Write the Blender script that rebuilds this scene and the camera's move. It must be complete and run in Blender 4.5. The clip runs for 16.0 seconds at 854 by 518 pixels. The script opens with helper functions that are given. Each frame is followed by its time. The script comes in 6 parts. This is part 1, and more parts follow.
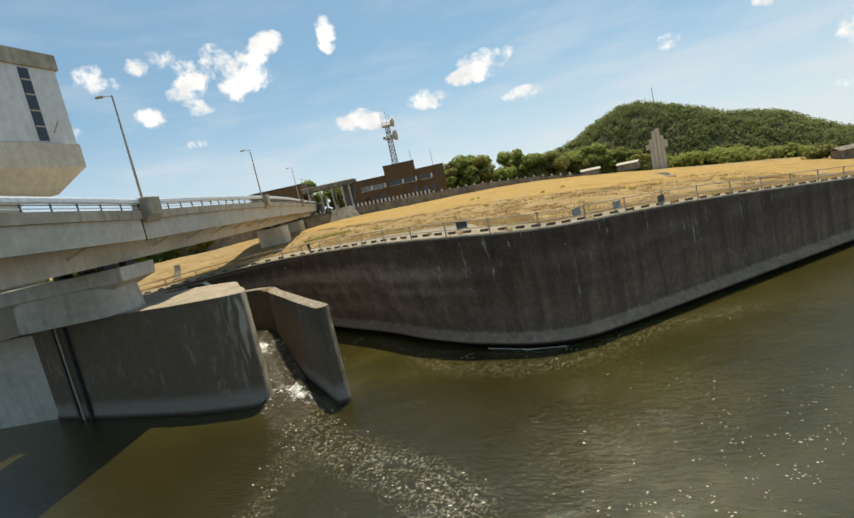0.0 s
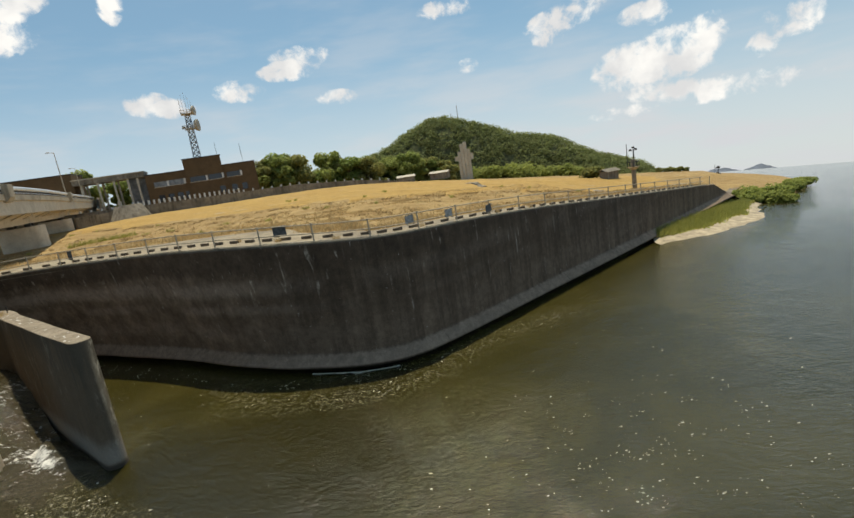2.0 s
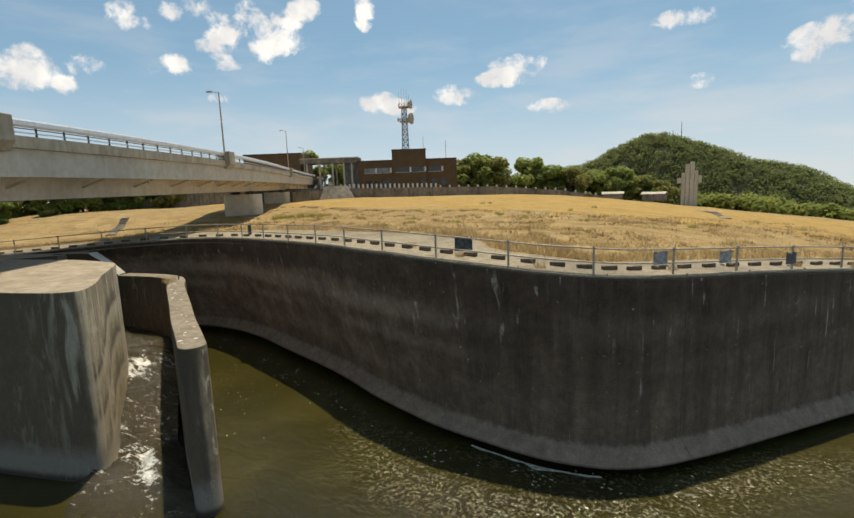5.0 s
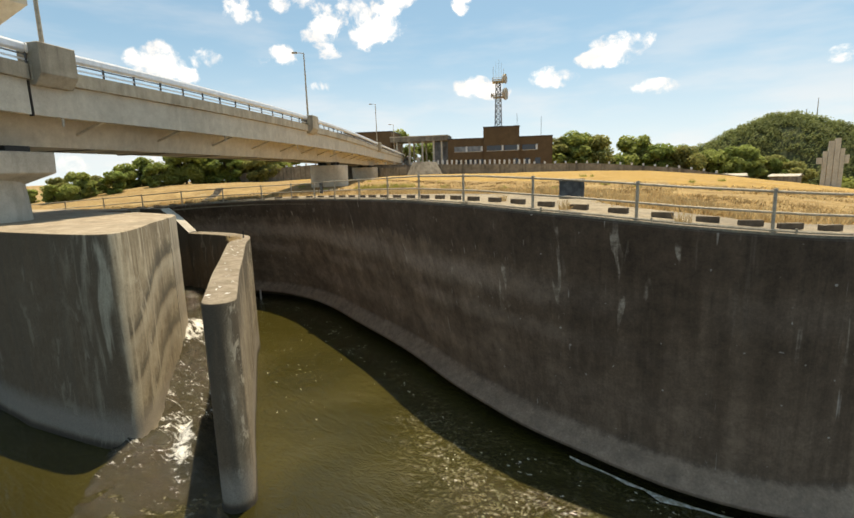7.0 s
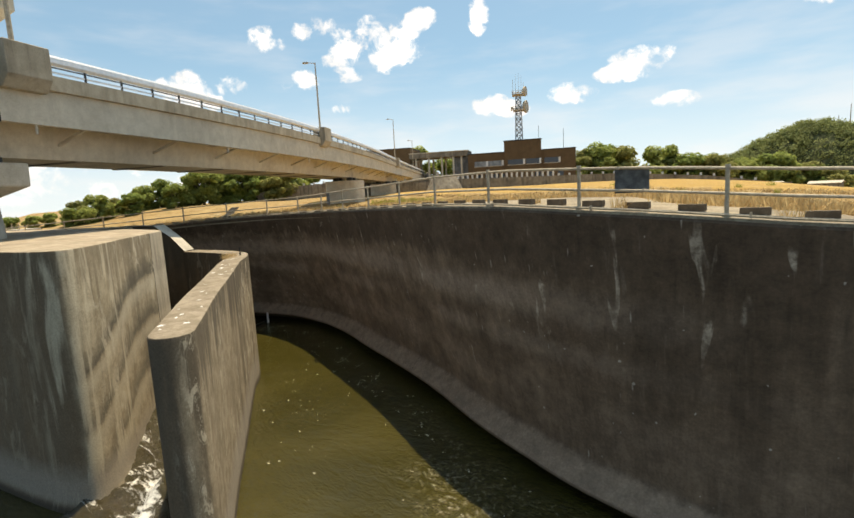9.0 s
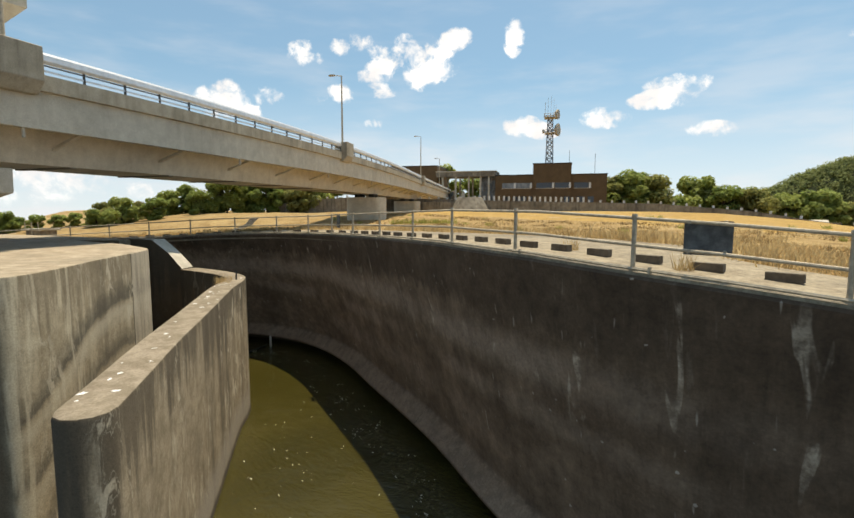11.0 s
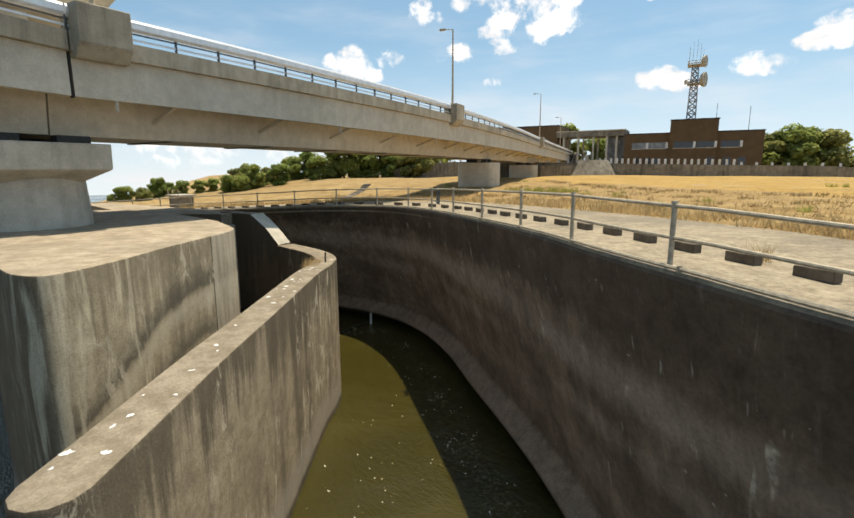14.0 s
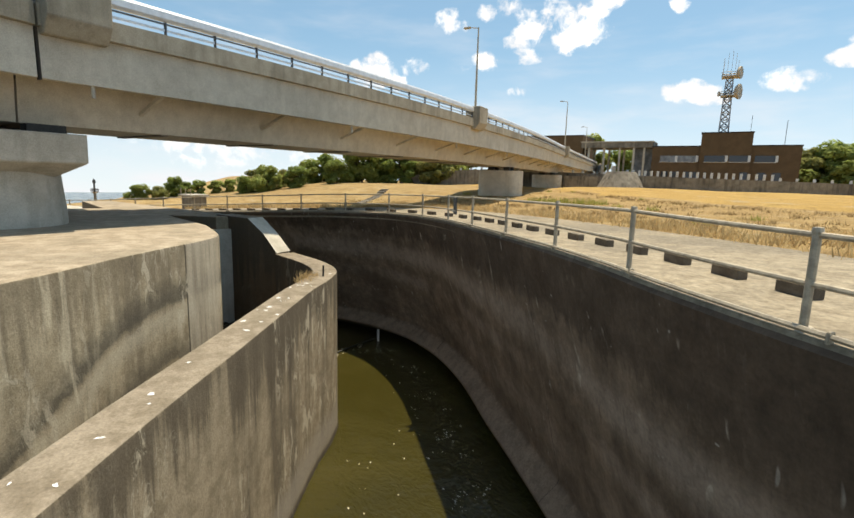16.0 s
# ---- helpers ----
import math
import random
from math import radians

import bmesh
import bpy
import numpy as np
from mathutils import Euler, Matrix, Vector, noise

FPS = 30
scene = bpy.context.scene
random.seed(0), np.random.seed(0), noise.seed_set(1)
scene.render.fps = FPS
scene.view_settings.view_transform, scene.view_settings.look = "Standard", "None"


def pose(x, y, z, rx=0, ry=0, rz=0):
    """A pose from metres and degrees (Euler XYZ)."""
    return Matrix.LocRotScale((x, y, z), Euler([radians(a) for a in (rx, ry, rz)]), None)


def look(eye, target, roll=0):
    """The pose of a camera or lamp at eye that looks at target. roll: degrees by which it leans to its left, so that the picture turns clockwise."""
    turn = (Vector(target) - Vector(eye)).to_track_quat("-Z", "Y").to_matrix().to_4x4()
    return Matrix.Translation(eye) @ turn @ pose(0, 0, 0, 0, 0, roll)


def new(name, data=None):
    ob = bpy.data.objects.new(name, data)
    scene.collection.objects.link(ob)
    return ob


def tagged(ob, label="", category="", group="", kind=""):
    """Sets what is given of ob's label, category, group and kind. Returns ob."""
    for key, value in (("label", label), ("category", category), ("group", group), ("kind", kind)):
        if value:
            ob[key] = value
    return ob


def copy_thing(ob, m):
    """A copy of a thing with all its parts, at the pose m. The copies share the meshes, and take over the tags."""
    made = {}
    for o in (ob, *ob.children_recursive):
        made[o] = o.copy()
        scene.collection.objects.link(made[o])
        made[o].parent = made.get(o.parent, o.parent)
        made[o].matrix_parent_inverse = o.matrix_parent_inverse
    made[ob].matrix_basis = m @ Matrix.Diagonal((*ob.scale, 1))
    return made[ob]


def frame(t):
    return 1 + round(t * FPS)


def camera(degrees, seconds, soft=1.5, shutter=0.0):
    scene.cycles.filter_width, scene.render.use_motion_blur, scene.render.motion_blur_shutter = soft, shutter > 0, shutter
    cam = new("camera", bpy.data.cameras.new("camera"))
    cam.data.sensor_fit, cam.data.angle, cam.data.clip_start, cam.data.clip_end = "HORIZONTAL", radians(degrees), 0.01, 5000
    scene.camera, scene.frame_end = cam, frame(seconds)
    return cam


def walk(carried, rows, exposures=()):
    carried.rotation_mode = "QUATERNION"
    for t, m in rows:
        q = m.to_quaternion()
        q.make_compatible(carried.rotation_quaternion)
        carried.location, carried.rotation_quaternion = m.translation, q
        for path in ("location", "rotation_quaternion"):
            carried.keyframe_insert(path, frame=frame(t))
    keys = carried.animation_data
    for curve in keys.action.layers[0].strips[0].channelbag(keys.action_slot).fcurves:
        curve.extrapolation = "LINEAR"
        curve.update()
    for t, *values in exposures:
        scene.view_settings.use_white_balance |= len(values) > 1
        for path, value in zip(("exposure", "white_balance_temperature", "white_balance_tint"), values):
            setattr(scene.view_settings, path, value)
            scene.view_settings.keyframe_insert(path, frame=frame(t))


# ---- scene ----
cam = camera(82.1, 16.0, 1.6)
PATH = [
    (0.0, (14.337, -2.113, 11.999), (10.233, 6.901, 10.618), -12.29),
    (0.5, (13.718, -1.032, 11.961), (10.734, 8.391, 10.441), -12.50),
    (1.0, (13.182, 0.051, 11.939), (11.475, 9.778, 10.364), -8.29),
    (1.5, (13.008, 0.718, 11.906), (12.097, 10.527, 10.190), -7.51),
    (2.0, (12.746, 1.765, 11.922), (12.194, 11.548, 9.922), -8.98),
    (2.5, (12.114, 3.462, 11.801), (11.275, 13.210, 9.734), -7.54),
    (3.0, (11.634, 4.985, 11.702), (10.485, 14.719, 9.719), -3.63),
    (3.5, (11.433, 6.292, 11.757), (10.307, 16.038, 9.820), -3.31),
    (4.0, (10.967, 7.799, 11.783), (9.349, 17.515, 10.056), -3.63),
    (4.5, (10.179, 9.587, 11.680), (7.161, 18.987, 10.089), -1.93),
    (5.0, (9.866, 10.631, 11.610), (5.801, 19.643, 10.102), -2.12),
    (7.5, (7.334, 15.505, 9.330), (1.501, 23.445, 7.617), -0.87),
    (8.0, (6.877, 16.183, 9.182), (0.737, 23.933, 7.688), -0.83),
    (8.5, (6.453, 16.865, 9.077), (0.370, 24.690, 7.753), -5.54),
    (9.0, (6.030, 17.546, 9.040), (0.040, 25.438, 7.685), -3.00),
    (11.5, (4.197, 20.630, 9.721), (-2.396, 28.076, 8.677), 1.66),
    (12.0, (3.765, 21.286, 9.786), (-3.638, 27.877, 8.462), -0.71),
    (12.5, (3.481, 21.682, 9.834), (-4.142, 27.967, 8.292), -0.50),
    (13.0, (3.187, 22.040, 9.927), (-4.428, 28.311, 8.287), -0.14),
    (13.5, (2.849, 22.376, 10.017), (-4.837, 28.568, 8.410), 1.22),
    (14.0, (2.456, 22.775, 10.112), (-5.432, 28.662, 8.344), -0.19),
    (14.5, (2.026, 23.190, 10.114), (-5.919, 28.985, 8.300), -1.83),
    (15.0, (1.498, 23.638, 10.182), (-6.381, 29.549, 8.455), 0.82),
    (15.5, (0.929, 24.115, 10.143), (-7.103, 29.856, 8.554), 2.63),
    (16.0, (0.312, 24.577, 10.022), (-7.804, 30.185, 8.389), 1.50),
]
walk(cam, [(t, look(eye, target, roll)) for t, eye, target, roll in PATH],
     exposures=[(0.0, 0.29, 6780, 8), (1.0, 0.14, 6720, 8), (2.0, 0.06, 6760, 8), (5.0, 0.12, 6880, 9), (7.5, 0.61, 7420, 11), (9.0, 0.61, 7420, 11), (11.5, 0.42, 6980, 10), (16.0, 0.54, 6900, 10)])

# ---------- light ----------
SUN_DIR = Vector((-0.12, 0.99, 0.0)).normalized()
SUN_ELEV = radians(77)
sun_az = math.atan2(SUN_DIR.x, SUN_DIR.y)
world = bpy.data.worlds.new("sky")
scene.world = world
world.use_nodes = True
sun = new("sun", bpy.data.lights.new("sun", "SUN"))
sun.data.energy, sun.data.angle, sun.data.color = 4.2, radians(0.6), (1.0, 0.925, 0.77)
to_sun = Vector((SUN_DIR.x * math.cos(SUN_ELEV), SUN_DIR.y * math.cos(SUN_ELEV), math.sin(SUN_ELEV)))
sun.matrix_world = look((0, 0, 60), Vector((0, 0, 60)) - to_sun)


class Nodes:
    """Short hand for building node trees."""

    def __init__(self, tree):
        self.t = tree
        self.n = tree.nodes

    def add(self, kind, **sets):
        node = self.n.new(kind)
        for key, value in sets.items():
            if key in node.inputs:
                node.inputs[key].default_value = value
        return node

    def link(self, a, b):
        self.t.links.new(a, b)

    def put(self, value, socket):
        if isinstance(value, bpy.types.NodeSocket):
            self.link(value, socket)
        else:
            socket.default_value = value

    def math(self, op, a, b=0.0, c=0.0, clamp=False):
        node = self.n.new("ShaderNodeMath")
        node.operation, node.use_clamp = op, clamp
        for v, s in zip((a, b, c), node.inputs):
            self.put(v, s)
        return node.outputs[0]

    def vmath(self, op, a, b=(0, 0, 0)):
        node = self.n.new("ShaderNodeVectorMath")
        node.operation = op
        self.put(a, node.inputs[0])
        self.put(b, node.inputs[1])
        return node

    def noise(self, vec, scale, detail=4.0, rough=0.55, distort=0.0):
        node = self.n.new("ShaderNodeTexNoise")
        self.put(vec, node.inputs["Vector"])
        for key, v in (("Scale", scale), ("Detail", detail), ("Roughness", rough), ("Distortion", distort)):
            node.inputs[key].default_value = v
        return node.outputs["Fac"]

    def scaled(self, vec, s):
        node = self.n.new("ShaderNodeMapping")
        self.put(vec, node.inputs["Vector"])
        node.inputs["Scale"].default_value = s
        return node.outputs[0]

    def ramp(self, fac, stops):
        node = self.n.new("ShaderNodeValToRGB")
        self.put(fac, node.inputs[0])
        e = node.color_ramp.elements
        while len(e) < len(stops):
            e.new(0.5)
        for el, (p, c) in zip(e, stops):
            el.position, el.color = p, (*c, 1.0) if len(c) == 3 else c
        return node.outputs[0]

    def step(self, fac, lo, hi):
        node = self.n.new("ShaderNodeMapRange")
        node.interpolation_type = "SMOOTHSTEP"
        self.put(fac, node.inputs[0])
        node.inputs[1].default_value, node.inputs[2].default_value = lo, hi
        return node.outputs[0]

    def mix(self, fac, a, b, kind="MIX"):
        node = self.n.new("ShaderNodeMix")
        node.data_type, node.blend_type = "RGBA", kind
        self.put(fac, node.inputs[0])
        for v, s in ((a, node.inputs[6]), (b, node.inputs[7])):
            self.put((*v, 1.0) if isinstance(v, tuple) and len(v) == 3 else v, s)
        return node.outputs[2]

    def bump(self, height, strength, distance=0.05):
        node = self.n.new("ShaderNodeBump")
        self.put(height, node.inputs["Height"])
        node.inputs["Strength"].default_value, node.inputs["Distance"].default_value = strength, distance
        return node.outputs[0]


# clouds: heading in degrees to the left of +y, height in degrees, half width, half height
CLOUDS = [
    (53.4, 16.4, 2.0, 1.2, 1.1), (49.7, 17.2, 0.9, 0.9, 0.9), (47.5, 17.5, 2.2, 1.1, 1), (44.6, 16.2, 2.0, 1.2, 1.1), (42.4, 17.2, 2.4, 1.5, 1.2),
    (45.8, 14.7, 2.0, 1.1, 1.1), (49.5, 12.5, 1.6, 1.0, 1), (45.0, 13.0, 1.9, 0.6, 0.8), (40.6, 14.6, 1.8, 1.4, 1.1), (38.8, 15.6, 2.4, 1.6, 1.2),
    (37.9, 17.7, 1.8, 1.0, 1.1), (36.4, 18.4, 1.6, 0.9, 1), (30.2, 18.2, 1.0, 1.8, 1), (61.4, 11.1, 3.2, 1.7, 1.1), (61.0, 12.8, 1.2, 0.8, 1),
    (57.2, 12.0, 1.5, 0.8, 0.9), (51.9, 12.1, 0.7, 0.4, 0.9), (45.7, 9.5, 1.2, 0.4, 0.7), (29.1, 9.2, 2.2, 1.0, 1.1), (26.7, 8.6, 1.7, 0.8, 1),
    (58.9, 10.0, 0.8, 0.7, 0.8), (-14.0, 11.0, 3.2, 1.6, 1.1), (-16.6, 12.2, 2.8, 1.5, 1.1), (-23.1, 10.4, 2.9, 1.0, 0.9), (-22.3, 5.5, 5.0, 2.6, 1.2),
    (-24.6, 6.6, 4.2, 2.6, 1.2), (-27.6, 7.0, 2.8, 2.5, 1.2), (-32.1, 5.4, 1.4, 1.0, 0.9), (-34.7, 7.2, 2.6, 1.6, 1), (-28.0, 2.2, 10.0, 1.1, 0.85),
    (-24.0, 2.9, 4.0, 0.6, 0.8), (13.4, 12.4, 3.2, 0.9, 1), (14.9, 11.1, 3.3, 0.8, 1), (20.3, 9.7, 2.5, 1.0, 1.1), (10.5, 7.9, 2.5, 0.7, 0.9),
    (-2.8, 14.9, 3.0, 0.8, 0.9), (-19.9, 1.4, 3.4, 0.5, 0.8), (-4.5, 9.0, 1.2, 0.6, 0.6), (80.0, 4.0, 16.0, 4.5, 0.4), (62.0, 2.5, 9.0, 2.6, 0.3), (67.0, 6.0, 5.0, 1.6, 0.4),
]


def build_sky():
    k = Nodes(world.node_tree)
    k.n.clear()
    where = k.add("ShaderNodeTexCoord").outputs["Generated"]
    lifted = k.vmath("NORMALIZE", k.vmath("ADD", where, (0, 0, 0.13)).outputs[0]).outputs[0]
    sky = k.n.new("ShaderNodeTexSky")
    sky.sky_type, sky.sun_disc = "NISHITA", False
    sky.sun_elevation, sky.sun_rotation = SUN_ELEV, sun_az
    sky.air_density, sky.dust_density, sky.ozone_density = 1.0, 0.6, 2.0
    k.link(lifted, sky.inputs["Vector"])
    warp = k.noise(where, 13.0, 3.0)
    fine = k.noise(where, 30.0, 8.0, 0.62, 0.3)
    parts = k.n.new("ShaderNodeSeparateXYZ")
    k.link(where, parts.inputs[0])
    x, y, z = parts.outputs
    mask = None
    for head, high, wide, tall, dense in CLOUDS:
        h, e = radians(head), radians(high)
        right = (math.cos(h), math.sin(h), 0.0)
        up = Vector(right).cross(Vector((-math.sin(h) * math.cos(e), math.cos(h) * math.cos(e), math.sin(e))))
        ahead = (-math.sin(h) * math.cos(e), math.cos(h) * math.cos(e), math.sin(e))
        wide, tall = wide * 1.08 + 0.3, tall * 1.08 + 0.3
        a = k.math("DIVIDE", k.vmath("DOT_PRODUCT", where, right).outputs["Value"], math.sin(radians(wide)))
        b = k.math("DIVIDE", k.vmath("DOT_PRODUCT", where, tuple(up)).outputs["Value"], math.sin(radians(tall)))
        front = k.math("GREATER_THAN", k.vmath("DOT_PRODUCT", where, ahead).outputs["Value"], 0.2)
        r = k.math("ADD", k.math("MULTIPLY", a, a), k.math("MULTIPLY", b, b))
        blob = k.math("MULTIPLY", k.math("SUBTRACT", 1.0, r, clamp=True), front)
        blob = k.math("MULTIPLY", blob, dense)
        mask = blob if mask is None else k.math("ADD", mask, blob)
    rough = k.math("ADD", k.math("MULTIPLY", k.math("SUBTRACT", fine, 0.5), 3.4), k.math("MULTIPLY", k.math("SUBTRACT", warp, 0.5), 2.6))
    mask = k.math("MINIMUM", mask, 1.25)
    body = k.math("ADD", mask, k.math("MULTIPLY", rough, k.step(mask, 0.0, 0.4)))
    cover = k.step(body, 0.26, 1.2)
    # thin veil near the horizon and faint haze
    veil = k.math("MULTIPLY", k.step(k.noise(k.scaled(where, (2.0, 2.0, 9.0)), 2.2, 4.0), 0.42, 0.75), 0.3)
    low = k.math("SUBTRACT", 1.0, k.step(z, -0.10, 0.26))
    veil = k.math("ADD", k.math("MULTIPLY", low, 0.85), k.math("MULTIPLY", veil, k.math("SUBTRACT", 1.0, k.step(z, 0.15, 0.6))), clamp=True)
    shade = k.mix(k.step(k.noise(where, 14.0, 4.0), 0.35, 0.7), (7.0, 7.1, 7.4), (9.8, 9.7, 9.6))
    hazy = k.mix(veil, k.mix(1.0, sky.outputs[0], (1.20, 1.34, 1.17), "MULTIPLY"), (6.3, 6.55, 7.05))
    out = k.mix(cover, hazy, shade)
    bg = k.add("ShaderNodeBackground", Strength=0.1)
    k.link(out, bg.inputs[0])
    k.link(bg.outputs[0], k.add("ShaderNodeOutputWorld").inputs[0])


build_sky()


# ---------- materials ----------
def material(name, build):
    mat = bpy.data.materials.new(name)
    mat.use_nodes = True
    k = Nodes(mat.node_tree)
    k.bsdf = k.n["Principled BSDF"]
    k.where = k.add("ShaderNodeTexCoord").outputs["Object"]
    geo = k.n.new("ShaderNodeNewGeometry")
    k.place, k.normal, k.island = geo.outputs["Position"], geo.outputs["Normal"], geo.outputs["Random Per Island"]
    parts = k.n.new("ShaderNodeSeparateXYZ")
    k.link(k.place, parts.inputs[0])
    k.x, k.y, k.z = parts.outputs
    k.each = k.n.new("ShaderNodeObjectInfo").outputs["Random"]
    build(k)
    return mat


def finish(k, colour, rough=0.9, normal=None, metal=0.0, spec=None):
    k.put((*colour, 1.0) if isinstance(colour, tuple) else colour, k.bsdf.inputs["Base Color"])
    k.put(rough, k.bsdf.inputs["Roughness"])
    k.bsdf.inputs["Metallic"].default_value = metal
    if spec is not None:
        k.bsdf.inputs["Specular IOR Level"].default_value = spec
    if normal is not None:
        k.link(normal, k.bsdf.inputs["Normal"])


def concrete(lo, hi, stain, stain_amount, streak=0.5, board=0.0):
    def build(k):
        big = k.noise(k.place, 0.35, 5.0, 0.6)
        mid = k.noise(k.place, 1.7, 5.0, 0.65)
        grain = k.noise(k.place, 28.0, 3.0)
        col = k.mix(k.step(mid, 0.3, 0.7), lo, hi)
        run = k.noise(k.scaled(k.place, (2.2, 2.2, 0.16)), 1.0, 4.0, 0.6)
        dirt = k.math("ADD", k.math("MULTIPLY", k.step(run, 0.45, 0.7), streak), k.math("MULTIPLY", k.step(big, 0.42, 0.68), 0.6))
        col = k.mix(k.math("MULTIPLY", dirt, stain_amount, clamp=True), col, stain)
        col = k.mix(0.22, col, k.ramp(grain, ((0.3, (0.2, 0.2, 0.2)), (0.7, (0.85, 0.85, 0.85)))), "OVERLAY")
        hgt = k.math("ADD", k.math("MULTIPLY", grain, 0.4), mid)
        finish(k, col, 0.92, k.bump(hgt, 0.35, 0.03), spec=0.25)
    return build


def wall_black(k):
    # water-blackened concrete: black runs from the top, old tide bands, lime trails and a paler lip at the foot
    big = k.noise(k.place, 0.22, 5.0, 0.6)
    run = k.noise(k.scaled(k.place, (1.3, 1.3, 0.09)), 1.0, 6.0, 0.65)
    runs2 = k.noise(k.scaled(k.place, (4.2, 4.2, 0.2)), 1.0, 5.0, 0.62)
    grain = k.noise(k.place, 13.0, 6.0, 0.7)
    mott = k.noise(k.place, 2.6, 6.0, 0.68)
    patch = k.noise(k.place, 0.7, 5.0, 0.6)
    chan = k.math("SUBTRACT", 1.0, k.step(k.x, -8.0, 6.0))
    col = k.mix(k.step(run, 0.32, 0.74), (0.072, 0.048, 0.030), (0.138, 0.094, 0.061))
    col = k.mix(k.math("MULTIPLY", chan, k.math("ADD", 0.38, k.math("MULTIPLY", k.step(patch, 0.4, 0.7), 0.35))), col, (0.275, 0.196, 0.136))
    # black drip zone below the coping, with a ragged lower edge
    field = k.math("SUBTRACT", 8.2, k.z)
    edge = k.math("ADD", 0.1, k.math("ADD", k.math("MULTIPLY", runs2, 1.5), k.math("MULTIPLY", run, 1.2)))
    drip = k.math("SUBTRACT", 1.0, k.step(k.math("SUBTRACT", field, edge), -0.25, 0.25))
    col = k.mix(k.math("MULTIPLY", k.math("MULTIPLY", drip, k.math("ADD", 0.35, k.math("MULTIPLY", chan, 0.4))), 0.95), col, (0.062, 0.042, 0.028))
    wavy = k.math("ADD", k.z, k.math("MULTIPLY", k.math("SUBTRACT", k.noise(k.place, 0.12, 3.0), 0.5), 0.9))
    wavy = k.math("ADD", wavy, k.math("MULTIPLY", k.math("SUBTRACT", runs2, 0.5), 0.7))
    for mid, wide, much, gate in ((5.7, 0.8, 1.0, 0.36), (4.2, 0.5, 0.75, 0.42), (2.5, 0.8, 0.6, 0.42)):
        band = k.math("SUBTRACT", 1.0, k.step(k.math("ABSOLUTE", k.math("SUBTRACT", wavy, mid)), wide * 0.15, wide))
        band = k.math("MULTIPLY", band, k.step(k.math("ADD", k.math("MULTIPLY", k.noise(k.scaled(k.place, (1.0, 1.0, 0.2)), 0.16 + mid * 0.01, 3.0), 0.75), k.math("MULTIPLY", run, 0.25)), gate, gate + 0.16))
        band = k.math("MULTIPLY", band, k.math("ADD", 0.14, k.math("MULTIPLY", chan, 0.86)))
        col = k.mix(k.math("MULTIPLY", band, much), col, (0.3240, 0.2450, 0.1861))
    col = k.mix(k.math("MULTIPLY", k.step(big, 0.5, 0.75), 0.4), col, (0.1458, 0.0920, 0.0583))
    col = k.mix(k.math("MULTIPLY", k.step(runs2, 0.60, 0.74), 0.26), col, (0.2376, 0.1880, 0.1429))
    col = k.mix(k.math("MULTIPLY", k.step(runs2, 0.42, 0.28), 0.35), col, (0.040, 0.028, 0.018))
    # silt-washed lower half
    silt = k.math("MULTIPLY", k.math("SUBTRACT", 1.0, k.step(k.math("ADD", k.z, k.math("MULTIPLY", k.math("SUBTRACT", patch, 0.5), 4.0)), 1.6, 5.2)), k.math("ADD", 0.25, k.math("MULTIPLY", k.step(run, 0.36, 0.66), 0.4)))
    col = k.mix(silt, col, (0.205, 0.142, 0.094))
    # lime trails
    trail = k.noise(k.scaled(k.place, (1.9, 1.9, 0.30)), 1.0, 3.0, 0.5, 1.1)
    high = k.math("MULTIPLY", k.step(k.z, 4.2, 5.6), k.math("SUBTRACT", 1.0, k.step(k.z, 7.5, 8.3)))
    core = k.math("MULTIPLY", k.step(trail, 0.635, 0.70), high)
    col = k.mix(k.math("MULTIPLY", core, k.math("ADD", 0.15, k.math("MULTIPLY", k.step(mott, 0.4, 0.65), 0.6))), col, (0.46, 0.38, 0.29))
    thread = k.noise(k.scaled(k.place, (6.5, 6.5, 0.42)), 1.0, 1.0, 0.4)
    col = k.mix(k.math("MULTIPLY", k.step(thread, 0.74, 0.80), 0.65), col, (0.4320, 0.3700, 0.3008))
    dots = k.noise(k.place, 5.5, 1.0, 0.4)
    col = k.mix(k.math("MULTIPLY", k.step(dots, 0.77, 0.81), 0.7), col, (0.4320, 0.3800, 0.3196))
    wet = k.math("SUBTRACT", 1.0, k.step(k.z, 0.3, 0.46))
    foot = k.math("MULTIPLY", k.step(k.z, 0.36, 0.5), k.math("SUBTRACT", 1.0, k.step(k.math("ADD", k.z, k.math("MULTIPLY", mott, -0.3)), 0.80, 0.98)))
    col = k.mix(k.math("MULTIPLY", foot, 0.7), col, (0.30, 0.218, 0.152))
    col = k.mix(k.math("MULTIPLY", wet, 0.85), col, (0.0216, 0.0180, 0.0141))
    col = k.mix(0.45, col, k.ramp(mott, ((0.3, (0.24, 0.24, 0.24)), (0.7, (0.82, 0.82, 0.82)))), "OVERLAY")
    col = k.mix(0.35, col, k.ramp(patch, ((0.3, (0.27, 0.27, 0.27)), (0.7, (0.8, 0.8, 0.8)))), "OVERLAY")
    col = k.mix(0.3, col, k.ramp(grain, ((0.3, (0.2, 0.2, 0.2)), (0.7, (0.85, 0.85, 0.85)))), "OVERLAY")
    finish(k, col, 0.85, k.bump(k.math("ADD", k.math("MULTIPLY", grain, 0.7), k.math("ADD", run, mott)), 0.4, 0.05), spec=0.25)


